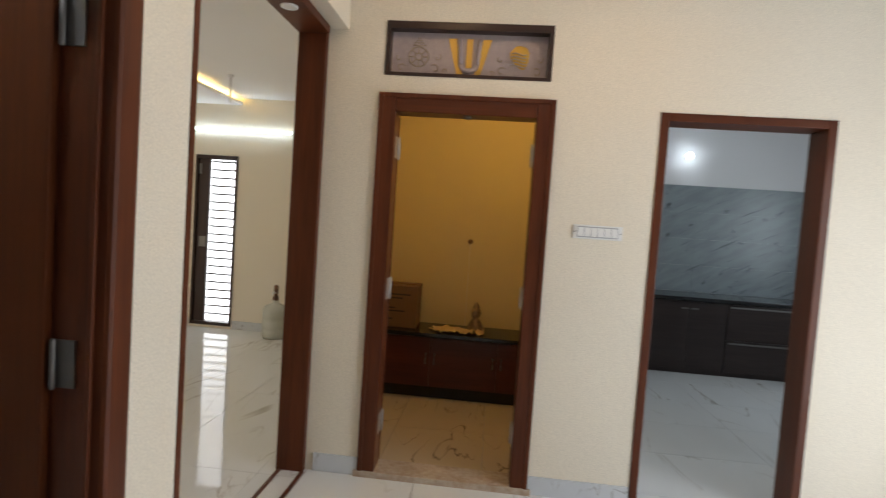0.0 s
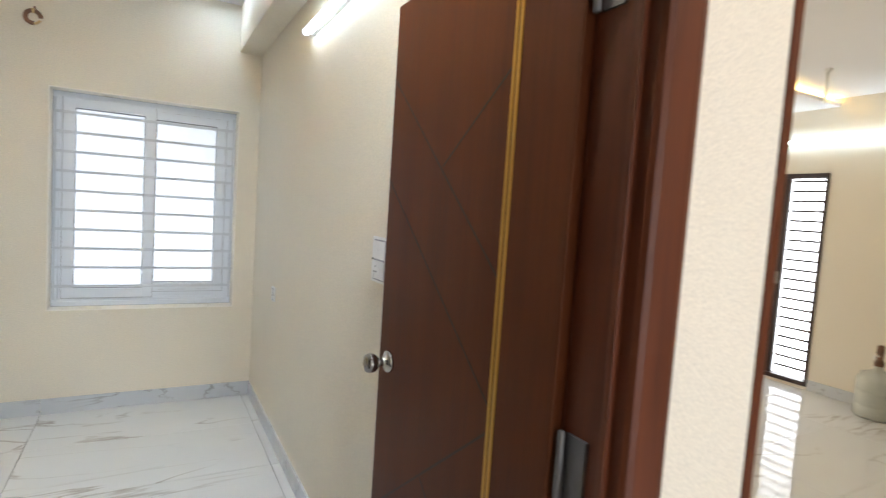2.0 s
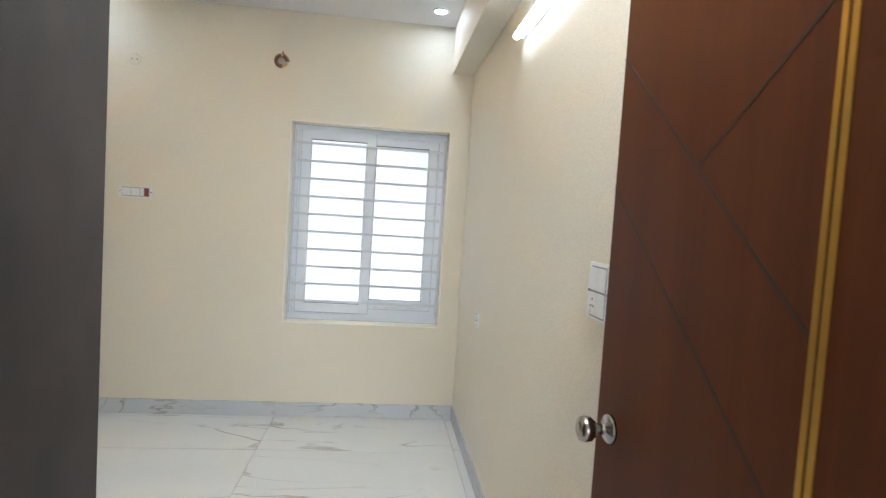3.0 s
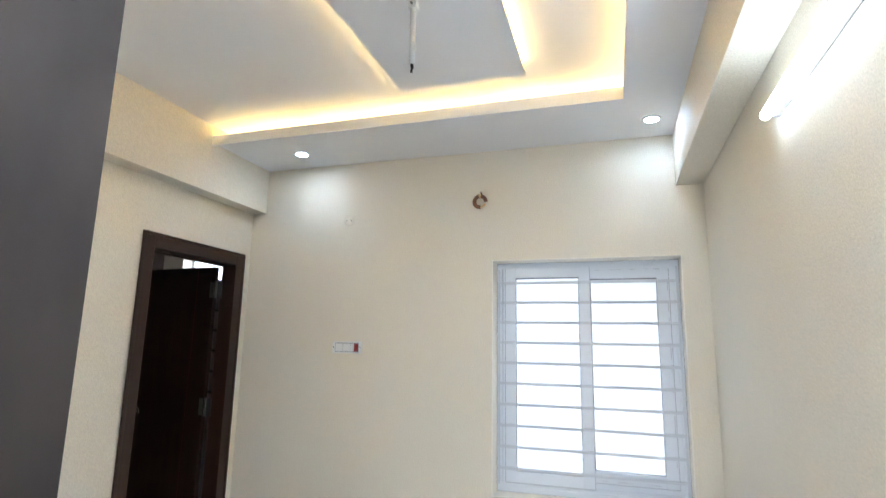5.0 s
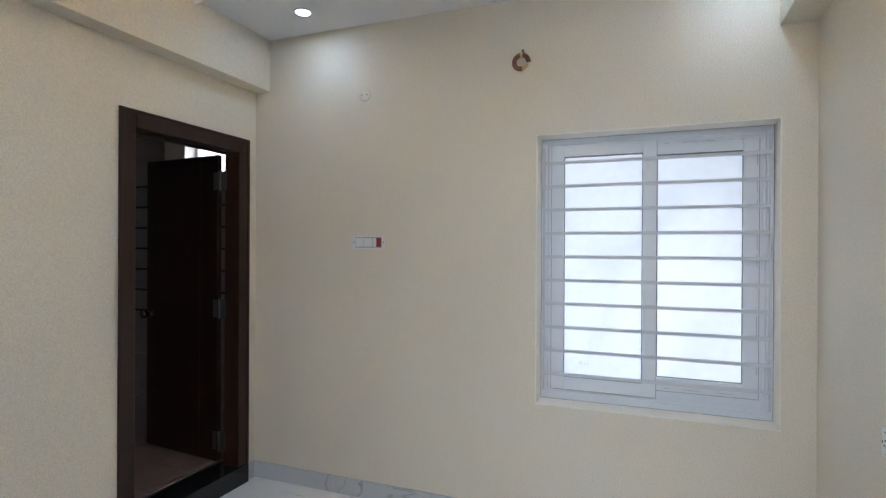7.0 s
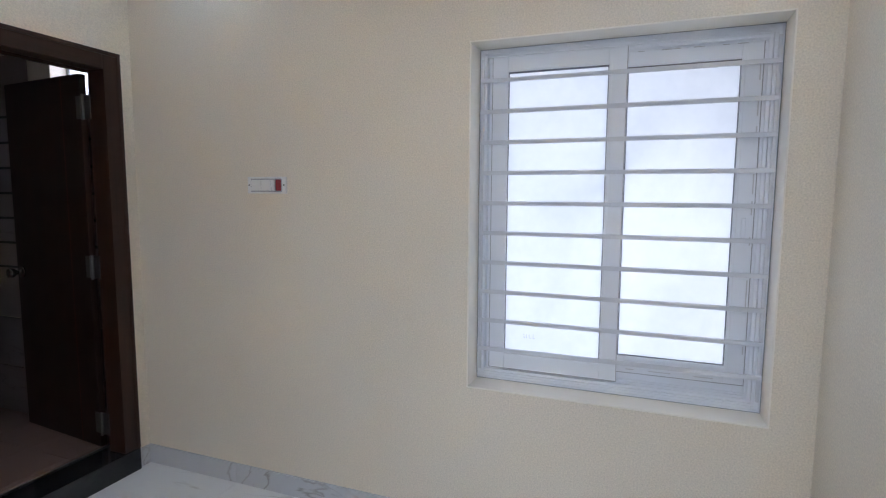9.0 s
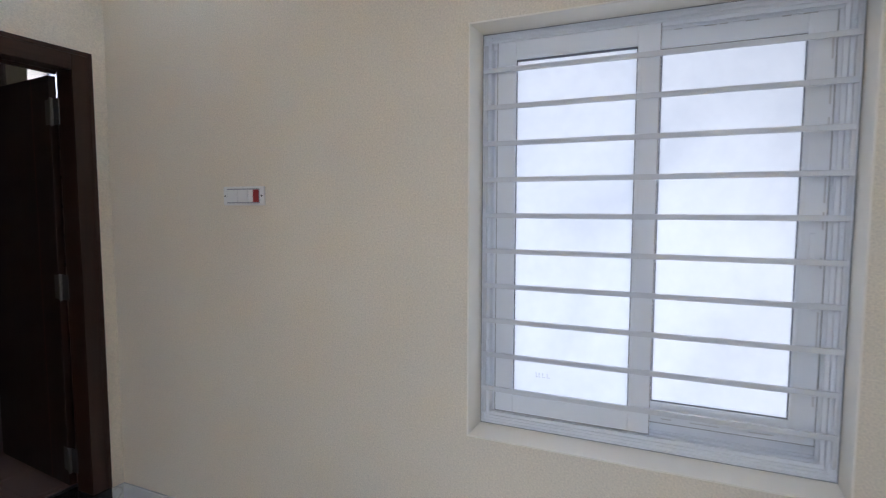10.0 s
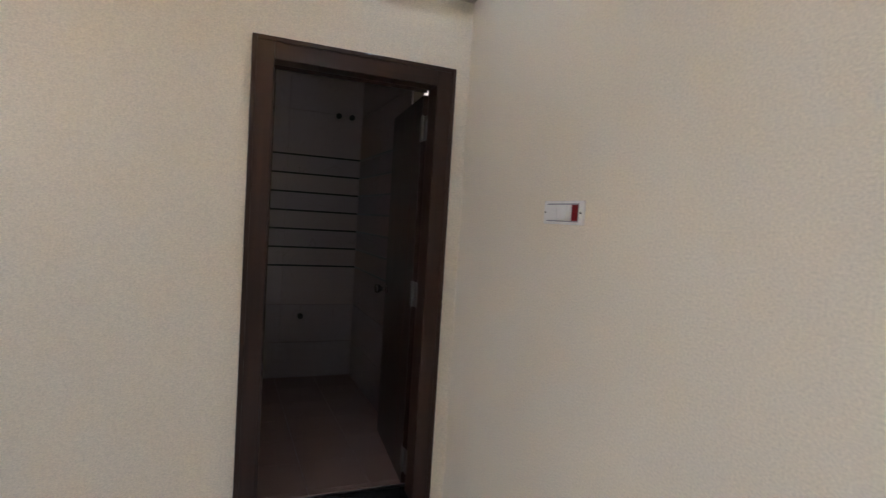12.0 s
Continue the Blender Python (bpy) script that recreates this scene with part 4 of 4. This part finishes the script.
cover = thing("junction_cover", (-4.40, -0.006, 2.328), "small round white junction cover flush on the wall", "cover")
part("disc", lathe(bmesh.new(), [(0.037, 0), (0.037, 0.003), (0.033, 0.005), (0.004, 0.006)], 28, Matrix.Translation((-4.40, -0.006, 2.328)) @ Matrix.Rotation(radians(90), 4, "Y")), CREAM, cover)
for y in (-0.023, 0.011):
    part("screw", boxes((-4.396, -4.393, y - 0.003, y + 0.003, 2.325, 2.331)), DARK, cover)


def switchboard(at, normal, w, h, modules, label, rows=1, widths=None):
    """A white plate with rocker modules; modules name each one's kind. Built facing -y, then turned."""
    turn = {"-y": 0, "+x": 90, "+y": 180, "-x": 270}[normal]
    s = thing("switchboard", at, label, "switchboard", "wall switchboards", turn)
    part("plate", boxes((-w / 2, w / 2, -0.010, 0.0, -h / 2, h / 2), bevel=0.003), PLASTIC, s, local=True)
    n = len(modules) // rows
    part("bezel", boxes((-w / 2 + 0.021, w / 2 - 0.021, -0.0112, -0.009, -h / 2 + 0.0085, h / 2 - 0.0085)), SEAL, s, "grey seam round the rockers", local=True)
    mw, mh = (w - 0.045) / n, (h - 0.02) / rows
    for i, kind in enumerate(modules):
        c, r = i % n, i // n
        x, z = -w / 2 + 0.0225 + mw * c, h / 2 - 0.01 - mh * (r + 1)
        if widths:
            unit = (w - 0.045) / sum(widths)
            x, mw = -w / 2 + 0.0225 + unit * sum(widths[:i]), unit * widths[i]
        mod = part("rocker", boxes((x + 0.0015, x + mw - 0.0015, -0.0145, -0.009, z + 0.003, z + mh - 0.003), bevel=0.0015), RED if kind == "red" else PLASTIC, s, "red rocker" if kind == "red" else "", local=True)
        if kind == "socket":
            for dx, dz in ((0, 0.012), (-0.008, -0.006), (0.008, -0.006)):
                part("socket_hole", boxes((x + mw / 2 + dx - 0.0025, x + mw / 2 + dx + 0.0025, -0.0155, -0.0142, z + mh / 2 + dz - 0.0025, z + mh / 2 + dz + 0.0025)), DARK, mod, local=True)
        part("module_gap", boxes((x - 0.0006, x + 0.0006, -0.0108, -0.0095, z + 0.002, z + mh - 0.002)), GASKET, s, local=True)
    for x in (-w / 2 + 0.010, w / 2 - 0.010):
        part("screw", lathe(bmesh.new(), [(0.0035, 0), (0.0035, 0.002)], 8, Matrix.Translation((x, -0.0098, 0)) @ Matrix.Rotation(radians(90), 4, "X")), DARK, s, local=True)
    return s


switchboard((XF, 0.027, 1.476), "+x", 0.212, 0.076, ["a", "a", "a", "red"], "white switchboard with a red rocker on the cream wall", widths=(2, 2, 0.9, 1.1))
switchboard((-1.985, YR, 1.260), "-y", 0.135, 0.148, ["a", "a", "socket", "a"], "white double switch and socket plate by the bedroom door", 2)
switchboard((-3.64, YR, 0.87), "-y", 0.085, 0.085, ["socket"], "white low wall socket near the window")
switchboard((0.500, YP, 1.414), "-y", 0.250, 0.072, ["a", "a", "a", "a", "a", "a"], "white long switchboard on the cream hall wall")


# ---- bathroom ----
rowsz = [1.005 + 0.1425 * k for k in range(7)]
bath_wall = thing("tile_cladding", (-3.5, -2.80, 0.11), "banded slate and beige bathroom wall tiles with black lines", "wall tiles", kind="structure")
side_wall = thing("tile_cladding", (XF, -1.9, 0.11), "banded slate and beige bathroom wall tiles with black lines", "wall tiles", kind="structure")
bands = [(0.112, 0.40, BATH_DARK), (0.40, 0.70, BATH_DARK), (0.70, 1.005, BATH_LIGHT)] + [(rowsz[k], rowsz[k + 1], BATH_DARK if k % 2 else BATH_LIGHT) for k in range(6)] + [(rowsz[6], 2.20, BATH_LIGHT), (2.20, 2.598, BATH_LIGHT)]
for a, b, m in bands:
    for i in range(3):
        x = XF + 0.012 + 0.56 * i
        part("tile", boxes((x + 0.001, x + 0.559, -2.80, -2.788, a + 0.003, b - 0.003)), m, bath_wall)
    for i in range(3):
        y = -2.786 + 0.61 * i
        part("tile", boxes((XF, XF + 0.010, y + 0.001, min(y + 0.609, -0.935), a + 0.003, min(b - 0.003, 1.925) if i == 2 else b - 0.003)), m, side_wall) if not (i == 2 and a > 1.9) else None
for z in rowsz:
    part("line", boxes((XF + 0.012, -2.7, -2.789, -2.783, z - 0.007, z + 0.007)), BATH_LINE, bath_wall, "black raised line")
    part("line", boxes((XF + 0.008, XF + 0.014, -2.786, -0.94, z - 0.007, z + 0.007)), BATH_LINE, side_wall, "black raised line")
for x in (-4.20, -4.305):
    tap = thing("pipe_stub", (x, -2.788, 2.19), "dark capped pipe stub in the bathroom wall", "pipe stub", "capped pipe stubs")
    part("cap", lathe(bmesh.new(), [(0.022, 0), (0.022, 0.02), (0.016, 0.03)], 16, Matrix.Translation((x, -2.788, 2.19)) @ Matrix.Rotation(radians(90), 4, "X") @ Matrix.Rotation(radians(180), 4, "X")), DARK, tap)
tap = thing("pipe_stub", (-3.976, -2.788, 0.606), "dark capped pipe stub in the bathroom wall", "pipe stub", "capped pipe stubs")
part("cap", lathe(bmesh.new(), [(0.022, 0), (0.022, 0.02), (0.016, 0.03)], 16, Matrix.Translation((-3.976, -2.788, 0.606)) @ Matrix.Rotation(radians(90), 4, "X") @ Matrix.Rotation(radians(180), 4, "X")), DARK, tap)


# ---- prayer room ----
cab = thing("cabinet", (-0.23, 5.35, 0), "low cherry-brown cabinet with double doors in the prayer room", "cabinet")
part("body", boxes((-0.955, 0.495, 5.16, 5.555, 0.10, 0.505)), CHERRY, cab)
# shade at the cabinet's foot put into the plinth's dark colour
part("plinth", boxes((-0.955, 0.495, 5.20, 5.555, 0.0, 0.10)), GRANITE, cab, "recessed plinth, dark for the shade under the cabinet")
for x0, x1, hx in ((-0.95, -0.462, -0.492), (-0.458, 0.062, -0.424), (0.066, 0.49, 0.05 + 0.05)):
    d = part("door", boxes((x0, x1, 5.142, 5.160, 0.105, 0.497), bevel=0.002), CHERRY, cab)
    part("handle", tube_along(bmesh.new(), [(hx, 5.142, 0.37), (hx, 5.118, 0.366), (hx, 5.112, 0.33), (hx, 5.118, 0.294), (hx, 5.142, 0.29)], 0.006, 8), STEEL, d, "slim steel handle")
part("handle", tube_along(bmesh.new(), [(0.035, 5.142, 0.37), (0.035, 5.118, 0.366), (0.035, 5.112, 0.33), (0.035, 5.118, 0.294), (0.035, 5.142, 0.29)], 0.006, 8), STEEL, cab, "slim steel handle")
tagged(part("countertop", boxes((-0.957, 0.497, 5.115, 5.557, 0.506, 0.536), bevel=0.004), GRANITE), "dark polished granite countertop on the low cabinet", "countertop")
carton = thing("cardboard_box", (-0.79, 5.37, 0.537), "brown cardboard box with printed lines on the counter", "box")
part("carton", boxes((-0.955, -0.605, 5.24, 5.52, 0.537, 0.868), bevel=0.004), CARDBOARD, carton)
part("flap", boxes((-0.957, -0.603, 5.236, 5.30, 0.866, 0.874), (-0.957, -0.603, 5.42, 5.522, 0.866, 0.876)), CARDBOARD, carton)
for z, x1 in ((0.80, -0.66), (0.77, -0.72), (0.69, -0.78), (0.665, -0.70), (0.60, -0.80)):
    part("printed_bar", boxes((-0.93, x1, 5.2385, 5.241, z, z + 0.012)), PRINT, carton)
cl = bmesh.new()
gx, gy = 26, 16
vv = [[cl.verts.new((-0.50 + 0.45 * i / gx, 5.16 + 0.24 * j / gy + 0.02 * math.sin(i * 0.7), 0.542 + 0.052 * max(0.0, noise.noise(Vector((i * 0.32, j * 0.42, 2.0))) + 0.22) * (0.35 + 0.65 * i / gx))) for j in range(gy + 1)] for i in range(gx + 1)]
for i in range(gx):
    for j in range(gy):
        if (i - gx / 2) ** 2 / (gx / 2) ** 2 + (j - gy / 2) ** 2 / (gy / 2) ** 2 < 1.05 + 0.25 * math.sin(i * 1.3 + j):
            cl.faces.new((vv[i][j], vv[i + 1][j], vv[i + 1][j + 1], vv[i][j + 1])).smooth = True
bmesh.ops.delete(cl, geom=[v for v in cl.verts if not v.link_faces], context="VERTS")
bmesh.ops.solidify(cl, geom=cl.faces[:], thickness=0.004)
tagged(part("cloth", cl, CLOTH), "crumpled yellow cotton cloth lying on the counter", "cloth")
fig = lathe(bmesh.new(), [(0.06, 0.0), (0.075, 0.02), (0.07, 0.06), (0.045, 0.10), (0.030, 0.115), (0.042, 0.14), (0.050, 0.165), (0.045, 0.19), (0.030, 0.205), (0.034, 0.215), (0.016, 0.245), (0.005, 0.255)], 24, Matrix.Translation((-0.125, 5.33, 0.537)) @ Matrix.Diagonal((0.85, 0.85, 0.95, 1)))
tagged(part("figurine", fig, FIGURE), "small ochre figurine with dark markings on the counter", "figurine")
hook = thing("bulb_holder", (-0.22, 5.56, 1.262), "small brown bare bulb holder sticking from the wall", "bulb holder")
part("socket", lathe(bmesh.new(), [(0.020, 0), (0.020, 0.008), (0.011, 0.014), (0.012, 0.038), (0.008, 0.042)], 18, Matrix.Translation((-0.22, 5.56, 1.262)) @ Matrix.Rotation(radians(90), 4, "X")), CARDBOARD, hook)
part("conduit_line", boxes((-0.2215, -0.2185, 5.556, 5.561, 0.537, 1.24)), CREAM, hook)


# ---- kitchen ----
for x0, x1 in ((0.90, 1.665), (1.67, 2.435)):
    u = thing("base_cabinet", ((x0 + x1) / 2, 7.0, 0), "dark wenge kitchen base cabinet with a steel handle", "cabinet", "kitchen base cabinets")
    part("body", boxes((x0, x1, 6.755, 7.295, 0.09, 0.775)), WENGE, u)
    part("plinth", boxes((x0, x1, 6.77, 7.295, 0.0, 0.09)), WENGE, u)
    part("door", boxes((x0 + 0.002, (x0 + x1) / 2 - 0.001, 6.735, 6.755, 0.055, 0.765), bevel=0.002), WENGE, u)
    part("door", boxes(((x0 + x1) / 2 + 0.001, x1 - 0.002, 6.735, 6.755, 0.055, 0.765), bevel=0.002), WENGE, u)
    part("handle", boxes(((x0 + x1) / 2 - 0.085, (x0 + x1) / 2 - 0.015, 6.712, 6.722, 0.685, 0.700), ((x0 + x1) / 2 + 0.015, (x0 + x1) / 2 + 0.085, 6.712, 6.722, 0.685, 0.700),
                         ((x0 + x1) / 2 - 0.055, (x0 + x1) / 2 - 0.045, 6.720, 6.737, 0.687, 0.698), ((x0 + x1) / 2 + 0.045, (x0 + x1) / 2 + 0.055, 6.720, 6.737, 0.687, 0.698)), STEEL, u, "short steel handle")
for x0, x1 in ((2.44, 3.14), (3.145, 3.845)):
    u = thing("drawer_unit", ((x0 + x1) / 2, 7.0, 0), "dark wenge kitchen drawer unit with long steel handles", "drawer unit", "kitchen drawer units")
    part("body", boxes((x0, x1, 6.755, 7.295, 0.09, 0.775)), WENGE, u)
    part("plinth", boxes((x0, x1, 6.77, 7.295, 0.0, 0.09)), WENGE, u)
    for z0, z1 in ((0.055, 0.385), (0.39, 0.76)):
        d = part("drawer", boxes((x0 + 0.002, x1 - 0.002, 6.735, 6.755, z0, z1), bevel=0.002), WENGE, u)
        part("handle", boxes((x0 + 0.02, x1 - 0.02, 6.720, 6.737, z1 - 0.035, z1 - 0.020), bevel=0.002), STEEL, d, "long steel profile handle")
tagged(part("worktop", boxes((0.66, 3.848, 6.70, 7.298, 0.776, 0.812), bevel=0.004), GRANITE), "dark granite kitchen worktop over the base cabinets", "worktop")
splash = thing("backsplash", (2.2, 7.30, 0.81), "grey blue veined marble tiles on the kitchen wall", "wall tiles", kind="structure")
for i in range(6):
    for j in range(4):
        x, z = 0.66 + 0.53 * i, 0.813 + 0.30 * j
        part("tile", boxes((x + 0.0005, x + 0.5295, 7.288, 7.30, z + 0.0005, z + 0.2995)), BACKSPLASH, splash)
bulb = thing("bulb_lamp", (2.07, 7.30, 2.33), "lit white bulb in a wall holder in the kitchen", "lamp")
part("holder", lathe(bmesh.new(), [(0.032, 0), (0.032, 0.015), (0.018, 0.02), (0.018, 0.055)], 18, Matrix.Translation((2.07, 7.30, 2.33)) @ Matrix.Rotation(radians(90), 4, "X")), PLASTIC, bulb)
part("glass", lathe(bmesh.new(), [(0.014, 0.05), (0.022, 0.07), (0.038, 0.10), (0.040, 0.125), (0.028, 0.15), (0.008, 0.16)], 20, Matrix.Translation((2.07, 7.30, 2.33)) @ Matrix.Rotation(radians(90), 4, "X")), BULB, bulb, "glowing bulb")


# ---- living room ----
lrod = thing("fan_rod", (-2.595, 5.88, 2.66), "white fan down-rod hanging bare in the living room", "fan rod")
part("rod", lathe(bmesh.new(), [(0.011, 0), (0.011, 0.25)], 14, Matrix.Translation((-2.595, 5.88, 2.40))), PLASTIC, lrod)
part("clamp", boxes((-2.615, -2.575, 5.86, 5.90, 2.635, 2.66), bevel=0.005), PLASTIC, lrod)
can = thing("water_can", (-2.385, 6.70, 0), "translucent blue-grey water can with a hand pump on the floor", "water can")
PET = surface("blue_grey_plastic", (0.55, 0.56, 0.50), 0.25, amount=0.3)
part("bottle", lathe(bmesh.new(), [(0.12, 0), (0.135, 0.02), (0.135, 0.09), (0.128, 0.10), (0.135, 0.11), (0.135, 0.20), (0.128, 0.21), (0.135, 0.22), (0.135, 0.30), (0.11, 0.355), (0.04, 0.385), (0.03, 0.40), (0.03, 0.43)], 32, Matrix.Translation((-2.385, 6.70, 0))), PET, can)
pump = part("pump", lathe(bmesh.new(), [(0.034, 0.42), (0.034, 0.45), (0.022, 0.47), (0.026, 0.53), (0.024, 0.58), (0.012, 0.59)], 20, Matrix.Translation((-2.385, 6.70, 0))), COPPER, can, "brown hand pump")
part("spout", tube_along(bmesh.new(), [(-2.385, 6.68, 0.50), (-2.385, 6.63, 0.52), (-2.385, 6.60, 0.49)], 0.008, 8), PLASTIC, can)


# ---- floor tiles ----
tiles(floor_bed, TILE, XF, XH, YL, YR, 0.0, 0.60, 1.177, -3.86, -0.204)
tiles(floor_hall, TILE, XH, 2.7, -2.1, YP, 0.0, 0.60, 1.20, XH, -2.1)
tiles(floor_hall, TILE, 0.768, 1.609, YP, YP + 0.143, 0.0, 0.842, 0.20, 0.768, YP)
tiles(floor_living, TILE, -6.6, XH, YR + 0.115, 6.90, 0.0, 0.60, 1.20, -6.6, 2.5)
tiles(floor_pooja, POOJA_TILE, -0.96, 0.50, YP + 0.143, 5.56, 0.0, 0.60, 0.60, -0.60, YP + 0.143)
tiles(floor_kitchen, TILE, 0.64, 3.85, YP + 0.143, 7.30, 0.0, 1.20, 0.60, 0.64, YP + 0.143)
tiles(floor_bath, BATH_FLOOR, XF, -2.7, -2.80, -0.96, 0.118, 0.30, 0.30, XF, -2.80)
